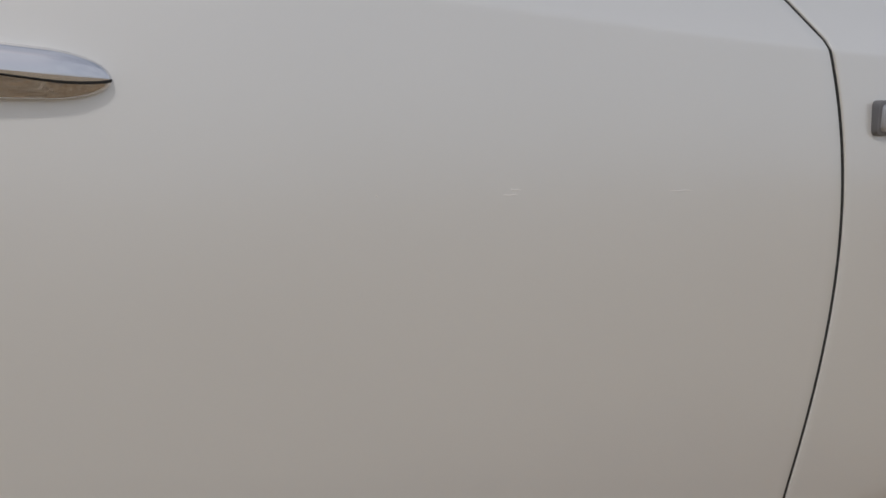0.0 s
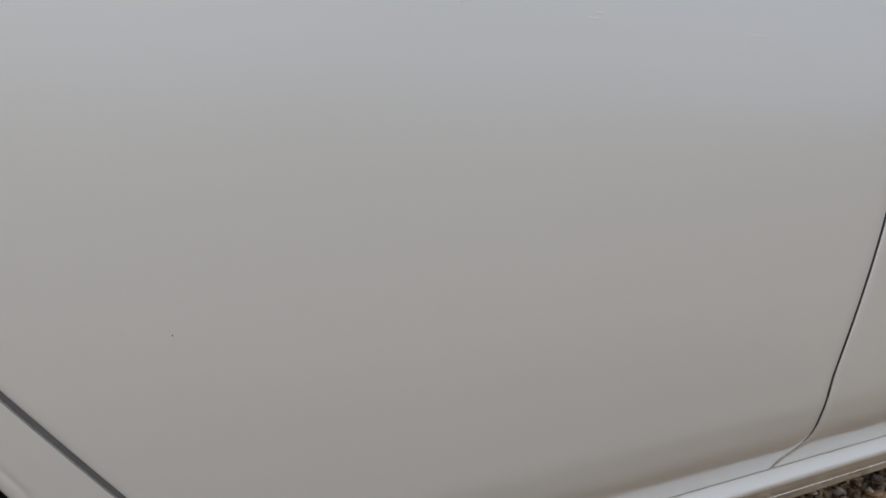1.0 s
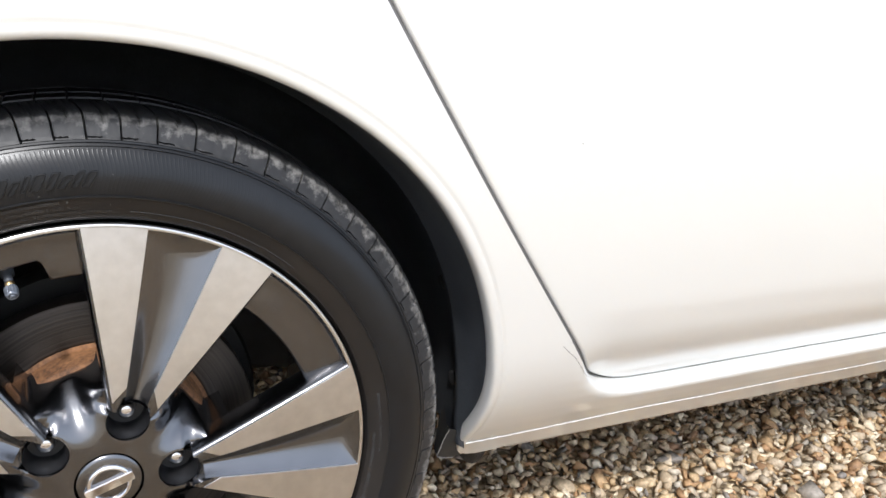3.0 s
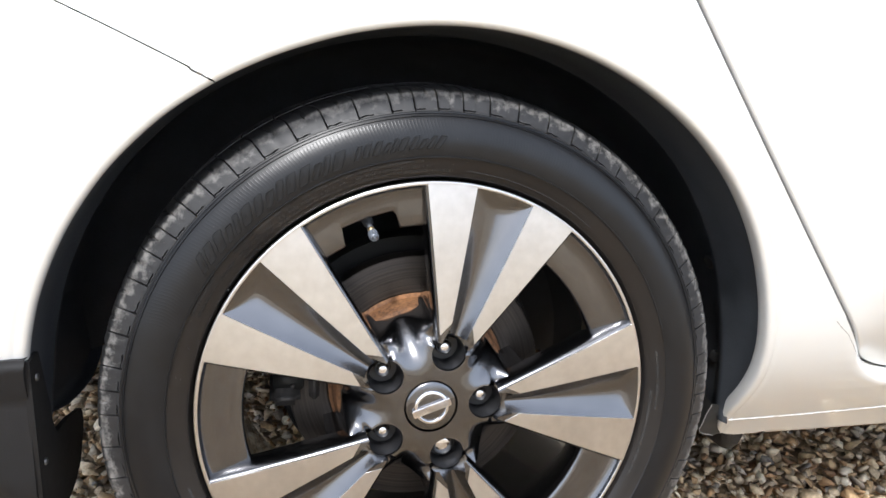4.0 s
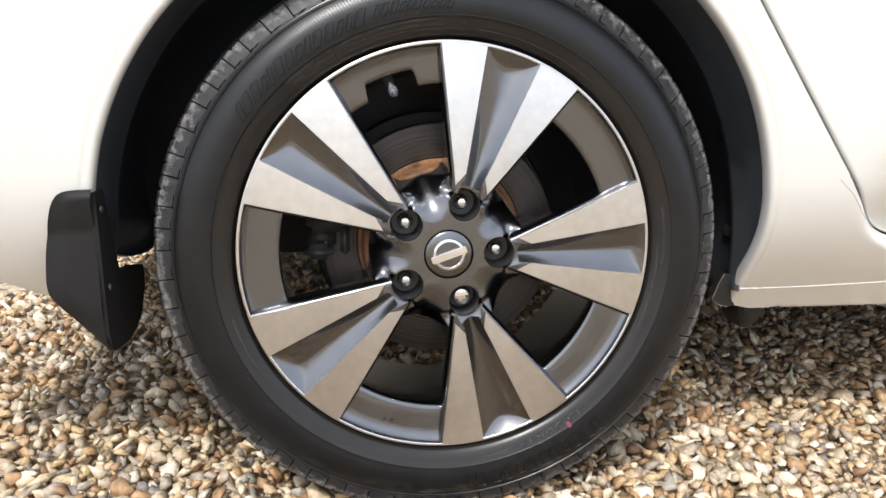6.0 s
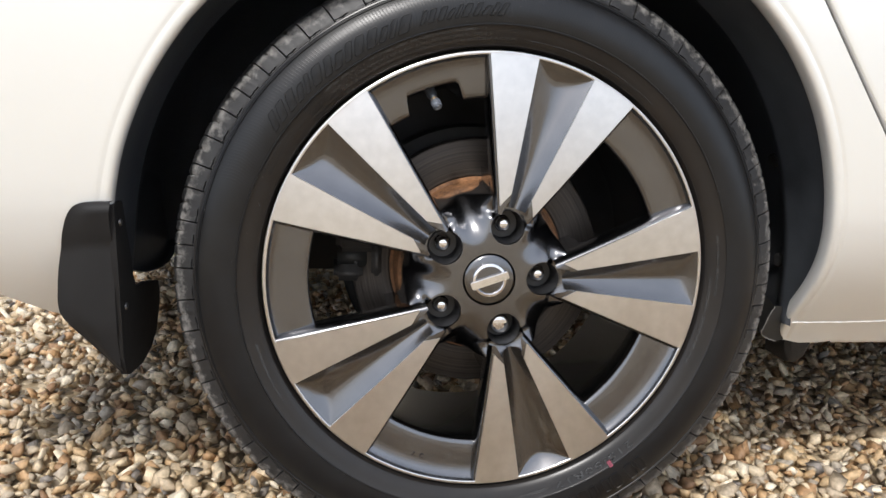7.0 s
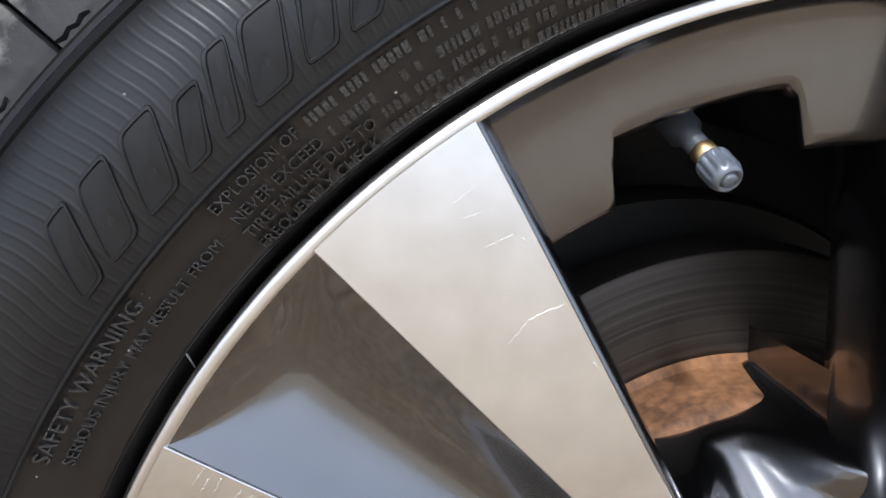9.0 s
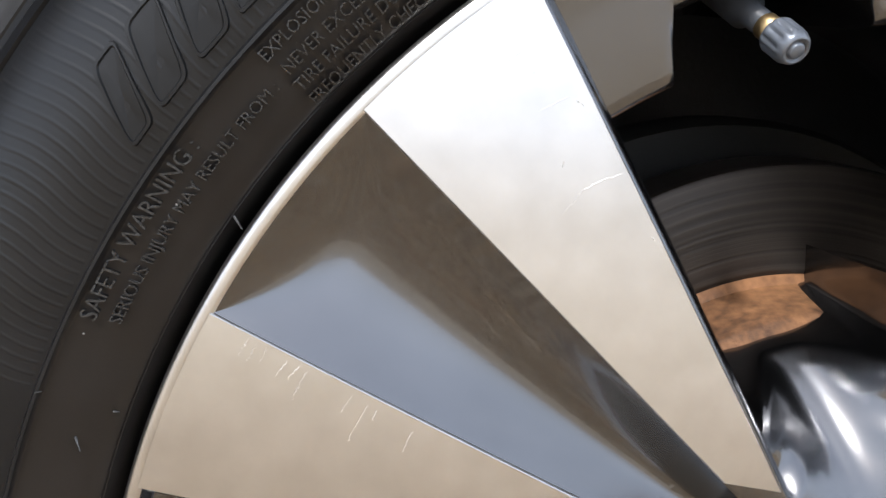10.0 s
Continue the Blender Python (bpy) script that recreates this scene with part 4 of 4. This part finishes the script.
def valve_mesh(profile):
    bm = bmesh.new()
    rings = []
    for r, h in profile:
        ring = []
        for k in range(60):
            q = r * (0.86 if k % 5 in (0, 1) and abs(r - 0.0049) < 0.00005 else 1.0)
            ring.append(bm.verts.new((q * math.cos(2 * math.pi * k / 60), q * math.sin(2 * math.pi * k / 60), h)))
        rings.append(ring)
    for a, b in zip(rings, rings[1:]):
        for k in range(60):
            bm.faces.new((a[k], a[(k + 1) % 60], b[(k + 1) % 60], b[k]))
    bm.faces.new(rings[-1])
    for f in bm.faces:
        f.smooth = True
    for e in bm.edges:
        if len(e.link_faces) == 2 and e.calc_face_angle(0) > 0.6:
            e.smooth = False
    return bm


VALVE = mat("valve_cap", (0.13, 0.145, 0.17), 0.32, 0.3, 0.3, 0.1, 200, 0.2, 0.1)
BRASS = mat("brass", (0.50, 0.36, 0.18), 0.35, 1.0, 0, 0.1, 200, 0.1, 0.1)
tip = Vector((0.1835 * math.cos(va), 0.005, HUB.z + 0.1835 * math.sin(va)))
root = Vector((0.2000 * math.cos(va), 0.034, HUB.z + 0.2000 * math.sin(va)))
turn_to = (tip - root).to_track_quat("Z", "Y").to_matrix().to_4x4()
for nm, prof, mt in (("valve_stem", [(0.0055, -0.042), (0.0052, -0.024), (0.0034, -0.022), (0.0032, -0.010)], LINER), ("valve_thread", [(0.0036, -0.0145), (0.0036, -0.0085)], BRASS),
                     ("valve_cap", [(0.0042, -0.0098), (0.00475, -0.0094), (0.00495, -0.0088), (0.00492, -0.0082), (0.00488, -0.0032), (0.0046, -0.0024), (0.0042, -0.0012), (0.0036, -0.0004), (0.0031, -0.0002), (0.0029, -0.0012), (0.0023, -0.0012), (0.0021, -0.0002), (0.0017, 0.0002)], VALVE)):
    ob = part(nm, valve_mesh(prof), mt, wheel)
    ob.matrix_local = Matrix.Translation(tip) @ turn_to

# mudflap
def flap_mesh():
    """A side lobe that follows the bumper and a plate behind the tyre, cut out for the liner."""
    keys = [(-0.359, 0.391), (-0.3745, 0.3907), (-0.386, 0.3891), (-0.3928, 0.3849), (-0.3985, 0.3762), (-0.4034, 0.3625), (-0.4079, 0.344), (-0.4112, 0.3254), (-0.4131, 0.3065), (-0.4136, 0.2898), (-0.4094, 0.2770), (-0.3903, 0.2550), (-0.3779, 0.2406), (-0.3696, 0.2299), (-0.3625, 0.2215), (-0.3585, 0.2185)]
    lobe = []
    for i in range(len(keys) - 1):
        p0, p1, p2, p3 = (Vector(keys[max(0, min(len(keys) - 1, i + q))]) for q in (-1, 0, 1, 2))
        for t in (0.0, 0.25, 0.5, 0.75):
            lobe.append(tuple(0.5 * (2 * p1 + (p2 - p0) * t + (2 * p0 - 5 * p1 + 4 * p2 - p3) * t * t + (3 * p1 - p0 - 3 * p2 + p3) * t ** 3)))
    lobe.append(keys[-1])
    rows = []
    for k in range(-2, 9):
        t = max(k, 0) / 8
        row = []
        for x, z in lobe:
            cx, cz = -0.3605, max(0.24, min(0.375, z))
            px, pz = x + (cx - x) * t, z + (cz - z) * t
            bulge = -0.018 - 0.006 * smooth(0, 0.5, t)
            y = min(bulge, side_y(px, pz) - 0.0045 - 0.004 * smooth(0, 0.5, t)) + (0.020 if k == -2 else 0.003 if k == -1 else 0.0) + max(0.0, 0.27 - pz) * 0.12
            row.append((px, y, pz))
        rows.append(row)
    plate = [(-0.027, 0.388), (0.0, 0.388), (0.0165, 0.3385), (0.0205, 0.3300), (0.0225, 0.3117), (0.034, 0.2946), (0.075, 0.2900), (0.125, 0.2785), (0.1305, 0.268), (0.128, 0.2523), (0.110, 0.2241), (0.085, 0.2125), (0.050, 0.208), (0.0, 0.214), (-0.012, 0.219), (-0.0205, 0.240)]
    bm = bmesh.new()
    bm.from_mesh(lattice(rows, name="lobe"))
    c = [bm.verts.new((-0.3560 - 0.10 * (z - 0.3) ** 2, y, z)) for y, z in plate]
    d = [bm.verts.new((-0.3615 - 0.10 * (z - 0.3) ** 2, y, z)) for y, z in plate]
    bm.faces.new(c)
    bm.faces.new(d[::-1])
    for i in range(len(c)):
        j = (i + 1) % len(c)
        bm.faces.new((c[i], d[i], d[j], c[j]))
    bmesh.ops.recalc_face_normals(bm, faces=bm.faces)
    for f in bm.faces:
        f.smooth = len(f.verts) == 4
    me = bpy.data.meshes.new("mudflap")
    bm.to_mesh(me)
    bm.free()
    set_sharp(me, 40)
    return me


FLAP = mat("flap_plastic", (0.009, 0.0086, 0.0086), 0.62, 0, 0, 0.1, 90, 0.25, 0.1, 0.1, 900)
FLAP.node_tree.nodes["Principled BSDF"].inputs["Specular IOR Level"].default_value = 0.3
part("mudflap", flap_mesh(), FLAP, car, "black plastic mudflap behind the wheel")

flap = [o for o in car.children if o.name.startswith("mudflap")][0]


for y, z in ((-0.016, 0.370), (-0.010, 0.287)):
    ob = part("screw", disc_bm(0.0035, 0.002), STEELPIN, flap, "small steel screw head")
    ob.matrix_local = pose(-0.3555, y, z, 0, 90, 0)

# rear door handle and the lock cap on the front door
def handle_mesh(groove):
    """A pull bar, full above and slimmer below, rounded off at its end; or a black strip drawn as the dark reflection
    along its crease.
    """
    rows = []
    n = 60
    for i in range(n + 1):
        k = 1 - (1 - i / n) ** 2.4
        x = 0.160 + (0.4447 - 0.160) * k
        d = max(0.0, 1 - (0.4447 - x) / 0.040)
        tip_in = 0.03 + 0.97 * math.sqrt(max(0.0, 1 - d * d))
        swell = 0.82 + 0.18 * smooth(0.4447, 0.33, x)
        out = 0.003 + (0.004 + 0.016 * math.sin(math.pi * min(1, 0.12 + k * 0.76)) ** 0.8) * tip_in
        top, low = 0.0205 * swell * tip_in, 0.0165 * swell * tip_in
        zc = 0.9335 + 0.002 * (1 - k) - 0.0012 * smooth(0.36, 0.43, x)
        cut = 0.02 + 0.26 * smooth(0.36, 0.43, x)
        y0 = door_y(zc)
        if groove:
            wide = 0.0004 + 0.0005 * smooth(0.37, 0.43, x)
            prof = [(-out * 0.7, wide - low * cut), (-out * 0.995 - 0.0004, wide - low * cut), (-out * 0.97 - 0.0005, -wide - low * cut), (-out * 0.7, -wide - low * cut)]
        else:
            prof = [(0.004, top * 0.94), (-out * 0.38, top * 0.99), (-out * 0.58, top), (-out * 0.80, top * 0.86), (-out * 0.93, top * 0.55), (-out, top * 0.12), (-out * 0.99, -low * cut * 0.7), (-out * 0.96, -low * cut),
                    (-out * 0.80, -low * (0.5 + cut * 0.5)), (-out * 0.62, -low * 0.95), (-out * 0.56, -low), (-out * 0.44, -low), (0.004, -low * 0.85)]
        rows.append([(x, y0 + dy, zc + dz) for dy, dz in prof])
    return lattice(rows, name="handle", sharp=75)


handle = part("handle", handle_mesh(False), CHROME, rear_door, "chrome pull handle")
part("handle_dark_line", handle_mesh(True), MATTBLACK, rear_door, "black strip drawn as the dark reflection along the handle")


def cap_mesh(w, h, lift, r):
    """A rounded, slightly domed plate."""
    rows = []
    for grow, dy in ((0.0, 0.006), (0.0, -lift * 0.6), (-0.0012, -lift * 0.92), (-0.004, -lift), (-min(w, h) * 0.49, -lift * 1.06)):
        row = []
        for k in range(48):
            a = 6.28319 * k / 48
            c, q = math.cos(a), math.sin(a)
            e = 0.32
            row.append((math.copysign(abs(c) ** e, c) * (w / 2 + grow if w / 2 + grow > 0 else 0.0002), dy, math.copysign(abs(q) ** e, q) * max(0.0002, h / 2 + grow)))
        rows.append(row)
    return lattice(rows, close_u=True, name="cap", sharp=45)


SILVER = mat("satin_silver", (0.55, 0.55, 0.56), 0.3, 0.9, 0.3, 0.08, 80, 0.05, 0.06)
GREYTRIM = mat("grey_trim", (0.16, 0.16, 0.165), 0.4, 0.3, 0.3, 0.1, 80, 0.1, 0.08)
for w, h, lift, mt, dx in ((0.046, 0.041, 0.008, GREYTRIM, 0.0), (0.038, 0.032, 0.0125, SILVER, 0.0015)):
    ob = part("lock_cap" if mt is SILVER else "lock_surround", cap_mesh(w, h, lift, 0.006), mt, front_door, "satin silver lock cap" if mt is SILVER else "dark grey lock surround")
    ob.location = (1.2690 + dx, door_y(0.918), 0.918)

# kerb scuffs on the spokes
SCUFF = mat("bare_scuff", (0.70, 0.68, 0.65), 0.5, 0.6, 0, 0.1, 400, 0.15, 0.1)


def scuff(points, width):
    """A shallow, uneven scratch laid on the machined face."""
    rows = []
    rnd = random.Random(len(points) * 7 + int(points[0][1] * 10))
    n = 14
    for i in range(n + 1):
        t = i / n * (len(points) - 1)
        j = min(int(t), len(points) - 2)
        f = t - j
        r = points[j][0] + (points[j + 1][0] - points[j][0]) * f + rnd.uniform(-0.0003, 0.0003)
        a = points[j][1] + (points[j + 1][1] - points[j][1]) * f + rnd.uniform(-0.06, 0.06)
        w = 0.42 * width * (0.25 + rnd.uniform(0.3, 1.0)) * math.sin(math.pi * (0.12 + 0.8 * i / n))
        x, z = r * math.cos(radians(a)), HUB.z + r * math.sin(radians(a))
        y = face_y(r) - 0.00045
        rows.append([(x - w * 0.5, y + 0.0002, z - w * 0.86), (x, y, z), (x + w * 0.5, y + 0.0002, z + w * 0.86)])
    return lattice(rows, name="scuff")


for pts, w in (([(0.1769, 126.4), (0.1781, 128.0), (0.1788, 129.4), (0.1785, 130.4)], 0.0009), ([(0.1784, 129.8), (0.1774, 131.8)], 0.0005), ([(0.2140, 127.0), (0.2137, 128.8)], 0.0004), ([(0.2079, 127.4), (0.2096, 128.9)], 0.0003),
               ([(0.1992, 126.5), (0.2002, 128.9)], 0.0004), ([(0.1953, 126.1), (0.1979, 126.4)], 0.0006), ([(0.1873, 129.4), (0.1865, 129.75)], 0.0005), ([(0.1581, 126.8), (0.1595, 127.0)], 0.0006),
               ([(0.2160, 152.5), (0.2164, 153.9)], 0.0003), ([(0.2137, 152.6), (0.2140, 154.2)], 0.0003), ([(0.2112, 152.7), (0.2110, 153.8)], 0.0004), ([(0.2054, 152.8), (0.2062, 154.2)], 0.0004), ([(0.2023, 152.8), (0.2033, 154.0)], 0.0003),
               ([(0.2001, 152.9), (0.2001, 155.4)], 0.0006), ([(0.1877, 153.0), (0.1879, 154.5)], 0.0003), ([(0.1830, 153.2), (0.1831, 156.4)], 0.0005), ([(0.1804, 153.2), (0.1800, 154.0)], 0.0003), ([(0.1697, 153.4), (0.1696, 155.4)], 0.0004)):
    part("scuff", scuff(pts, w), SCUFF, wheel, "pale kerb scratch")

# moulded lettering on the tyre
MOULD = mat("moulded_rubber", (0.03, 0.03, 0.03), 0.24, 0, 0, 0.1, 300, 0.4, 0.10, 0.3, 800)


def wall_y(r):
    return interp(r, TYRE)


def arc_text(words, r, height, a0, a1, lift=0.0012):
    """A line of raised letters bent round the axle; it reads clockwise with its feet to the hub."""
    cu = bpy.data.curves.new("letters", "FONT")
    cu.body = words
    cu.size = 1.0
    cu.extrude = 0.1
    cu.resolution_u = 2
    tmp = new("letters", cu)
    bpy.context.view_layer.update()
    me = bpy.data.meshes.new_from_object(tmp.evaluated_get(bpy.context.evaluated_depsgraph_get()))
    bpy.data.objects.remove(tmp)
    wide = max(v.co.x for v in me.vertices)
    for v in me.vertices:
        a = radians(a0 + (a1 - a0) * v.co.x / wide)
        q = r + (v.co.y / 0.70 - 0.5) * height
        y = wall_y(q) - (lift if v.co.z > 0 else -0.0006)
        v.co = (q * math.cos(a), y, HUB.z + q * math.sin(a))
    me.materials.clear()
    return me


def moulded_bars(r, height, a0, a1, seed):
    """Marks too small to read: a row of plain raised bars."""
    rnd = random.Random(seed)
    bm = bmesh.new()
    a = a0
    while a > a1:
        w = rnd.choice((0.22, 0.3, 0.38))
        if rnd.random() < 0.82:
            pts = []
            for lift in (0.0005, -0.0005):
                for da, dr in ((0, -0.5), (w, -0.5), (w, 0.5), (0, 0.5)):
                    q = r + dr * height
                    pts.append(bm.verts.new((q * math.cos(radians(a - da)), wall_y(q) - lift, HUB.z + q * math.sin(radians(a - da)))))
            for f in ((0, 1, 2, 3), (4, 5, 1, 0), (5, 6, 2, 1), (6, 7, 3, 2), (7, 4, 0, 3)):
                bm.faces.new([pts[i] for i in f])
        a -= w + 0.14
    bmesh.ops.recalc_face_normals(bm, faces=bm.faces)
    return bm


# readable warnings and size marks
for words, r, h, a0, a1 in (("SAFETY WARNING :", 0.2497, 0.0036, 154.9, 144.2), ("SERIOUS INJURY MAY RESULT FROM :", 0.2443, 0.0027, 154.7, 139.4),
                            ("EXPLOSION OF", 0.2498, 0.0028, 138.9, 133.0), ("NEVER EXCEED", 0.2449, 0.0028, 138.6, 132.4),
                            ("TIRE FAILURE DUE TO", 0.2406, 0.0028, 138.8, 129.6), ("FREQUENTLY CHECK", 0.2364, 0.0028, 138.8, 130.0), ("215/50R17", 0.2461, 0.0066, -47.0, -70.2)):
    part("lettering", arc_text(words, r, h, a0, a1), MOULD, wheel, "raised rubber lettering")
for r, a0, a1, seed in ((0.2498, 132.4, 94.0, 1), (0.2449, 131.8, 92.6, 2), (0.2406, 129.0, 87.2, 3), (0.2364, 129.4, 112.0, 4), (0.2452, 12.0, -4.0, 5), (0.2395, 2.0, -22.0, 6), (0.2440, -148.0, -164.0, 7), (0.2461, -72.5, -79.5, 8)):
    tagged(part("moulded_line", moulded_bars(r, 0.0026, a0, a1, seed), MOULD, wheel, "small raised marks"), kind="stuff")
part("wear_line", lattice([[(r * math.cos(radians(a)), wall_y(r) - up, HUB.z + r * math.sin(radians(a))) for a in range(50, 85)] for r, up in ((0.2404, -0.0003), (0.2406, 0.0005), (0.2410, 0.0005), (0.2412, -0.0003))], name="wear_line"), MOULD, wheel, "thin raised line")


def plaque(a0, a1, r0, r1, lean, lift=0.0009):
    """A raised slanted bar with a sharp raised border and a smooth floor."""
    rows = []
    for inset, up in ((0.0, -0.0004), (0.0003, lift), (0.0009, lift), (0.0012, lift * 0.45), (0.0022, lift * 0.40)):
        row = []
        for k in range(28):
            c, q = math.cos(6.28319 * k / 28), math.sin(6.28319 * k / 28)
            sx, sz = math.copysign(abs(c) ** 0.3, c), math.copysign(abs(q) ** 0.3, q)
            hr = (r1 - r0) / 2 - inset
            ha = max(0.05, (a0 - a1) / 2 - math.degrees(inset / r0))
            rr = (r0 + r1) / 2 + sz * hr
            a = (a0 + a1) / 2 - sx * ha - lean * sz
            row.append((rr * math.cos(radians(a)), wall_y(rr) - up, HUB.z + rr * math.sin(radians(a))))
        rows.append(row)
    rows.append([tuple(sum(p[i] for p in rows[-1]) / 28 for i in range(3))] * 28)
    return lattice(rows, close_u=True, name="plaque", sharp=30)


SMOOTHRUBBER = mat("smooth_rubber", (0.0072, 0.0075, 0.0082), 0.38, 0, 0, 0.1, 70, 0.3, 0.06)
SMOOTHRUBBER.node_tree.nodes["Principled BSDF"].inputs["Specular IOR Level"].default_value = 0.32
# each large mark is a pair of slanted bars of its width
for start, pitch, count, r0, r1, lean, fill in ((145.2, 5.15, 7, 0.2580, 0.2745, 0.95, 0.88), (107.6, 3.7, 5, 0.2605, 0.2735, 0.75, 0.84), (-48.0, 6.4, 6, 0.2620, 0.2830, 0.0, 0.80)):
    for k in range(count):
        a0, wide = start - pitch * k, pitch * fill
        cut = (0.40, 0.52, 0.34, 0.46)[k % 4]
        part("sidewall_bar", plaque(a0, a0 - wide * cut, r0, r1, lean), SMOOTHRUBBER, wheel, "raised rubber bar")
        part("sidewall_bar", plaque(a0 - wide * (cut + 0.10), a0 - wide, r0, r1 - 0.0030 * (k % 2), lean), SMOOTHRUBBER, wheel, "raised rubber bar")
SPECK = mat("dark_speck", (0.16, 0.16, 0.16), 0.6, 0, 0, 0.1, 400, 0.2, 0.1)
spot = part("speck", disc_bm(0.0006, 0.0002, 9), SPECK, rear_door, "tiny dark paint chip")
spot.matrix_local = pose(0.4197, door_y(0.6128) - 0.0001, 0.6128, 90, 0, 0)
REDMARK = mat("red_dot", (0.17, 0.03, 0.05), 0.6, 0, 0, 0.1, 400, 0.3, 0.1)
part("paint_mark", lattice([[((0.2470 + 0.007 * i) * math.cos(radians(-54.5 - 1.0 * k)), wall_y(0.2470 + 0.007 * i) - 0.0011, HUB.z + (0.2470 + 0.007 * i) * math.sin(radians(-54.5 - 1.0 * k))) for k in range(2)] for i in range(2)], name="paint_mark"), REDMARK, wheel, "small red paint mark")


# a small cast mark on the rim and the black bracket under the sill
def cast_mark():
    bm = bmesh.new()
    for a, r, w, h in ((-110.0, 0.2112, 0.0040, 0.0010), (-110.0, 0.2090, 0.0010, 0.0040), (-107.4, 0.2112, 0.0034, 0.0010), (-107.9, 0.2092, 0.0010, 0.0042), (-107.4, 0.2072, 0.0034, 0.0010)):
        m = Matrix.Translation((r * math.cos(radians(a)), 0.0088, HUB.z + r * math.sin(radians(a)))) @ Matrix.Rotation(radians(-(a + 90)), 4, "Y")
        bmesh.ops.create_cube(bm, size=1.0, matrix=m @ Matrix.Diagonal((w, 0.0012, h, 1)))
    return bm


part("cast_mark", cast_mark(), DARK, wheel)


def bracket_mesh():
    rows = []
    for z, x0, x1, y0 in ((0.240, 0.410, 0.452, 0.105), (0.205, 0.412, 0.449, 0.105), (0.186, 0.416, 0.444, 0.108), (0.176, 0.421, 0.439, 0.114)):
        rows.append([(x0, y0 + 0.05, z), (x0, y0 + 0.006, z), (x0 + 0.006, y0, z), (x1 - 0.006, y0, z), (x1, y0 + 0.006, z), (x1, y0 + 0.05, z)])
    rows.append([(0.426, 0.125, 0.176)] * 6)
    return lattice(rows, name="bracket", sharp=40)


part("bracket", bracket_mesh(), PLASTIC, car, "black plastic bracket under the sill")


# a fine crack in the paint beside the door's lower corner, and painted glints on the door
CRACK = mat("paint_crack", (0.33, 0.32, 0.30), 0.6, 0, 0, 0.1, 300, 0.2, 0.1)
crack = []
for k in range(25):
    x = 0.4405 + 0.0520 * k / 24
    z = interp(x, [(0.4405, 0.3965), (0.4500, 0.3880), (0.4610, 0.3795), (0.4700, 0.3690), (0.4820, 0.3555), (0.4925, 0.3460)])
    z = min(z, interp(x, SILL_EDGE) - 0.004)
    crack.append((x, sill_y(x, z) if x > CUT else side_y(x, z), z))
part("paint_crack", tube(crack, lambda i: 0.00035 + 0.00015 * math.sin(i * 2.1), "paint_crack"), CRACK, quarter, "fine crack in the white paint")
# white tubes in place of the bright reflections on the door
for x0, x1, z in ((0.6315, 0.6335, 0.8487), (0.7500, 0.7650, 0.8456), (0.7575, 0.7680, 0.8500), (0.9410, 0.9700, 0.8435)):
    chip = [(x0 + (x1 - x0) * k / 6, door_y(z) + 0.0001, z + 0.0004 * math.sin(k * 1.9)) for k in range(7)]
    part("painted_glint", tube(chip, lambda i: 0.0006 * math.sin(0.4 + 2.3 * i / 6), "painted_glint"), BEAD, rear_door, "small white tube drawn as a glint")

# push clips in the arch liner
for a in (19.5, 0.8):
    r = interp(a, ARCH) + 0.0065
    clip = part("liner_clip", disc_bm(0.0085, 0.003, 18), PLASTIC, car, "black plastic push clip")
    c, q = math.cos(radians(a)), math.sin(radians(a))
    clip.matrix_local = Matrix.Translation((r * c, 0.088, HUB.z + r * q)) @ Vector((-c, -0.25, -q)).to_track_quat("Z", "Y").to_matrix().to_4x4()

# rubber vent hairs and grit on the sidewall
def hair_mesh(r, a, length, turn):
    pts = []
    for k in range(6):
        f = k / 5
        pts.append((r * math.cos(radians(a)) + length * f * 0.7 * math.cos(turn), wall_y(r) - length * 0.35 * f, HUB.z + r * math.sin(radians(a)) + length * f * 0.7 * math.sin(turn)))
    return tube(pts, lambda i: 0.00045 - 0.00006 * i, "vent_hair", 5)


GRIT = mat("pale_grit", (0.16, 0.155, 0.145), 0.8, 0, 0, 0.1, 400, 0.3, 0.1)
for r, a, length, turn in ((0.2339, 146.7, 0.0050, -0.9), (0.2433, 161.8, 0.0046, -1.1), (0.2534, 159.4, 0.0030, 0.4), (0.2374, 160.1, 0.0024, 0.2), (0.2925, 147.5, 0.0050, -0.7), (0.2915, 142.9, 0.0044, 2.2), (0.2928, 128.9, 0.0036, 1.2)):
    part("vent_hair", hair_mesh(r, a, length, turn), MOULD, wheel, "short rubber vent hair")
rnd_grit = random.Random(21)
for _ in range(22):
    r, a = rnd_grit.uniform(0.236, 0.292), rnd_grit.uniform(84, 176)
    speck = part("grit", disc_bm(rnd_grit.uniform(0.0002, 0.00042), 0.0003, 7), GRIT, wheel)
    speck.matrix_local = Matrix.Translation((r * math.cos(radians(a)), wall_y(r) + 0.0001, HUB.z + r * math.sin(radians(a)))) @ Matrix.Rotation(radians(90), 4, "X")
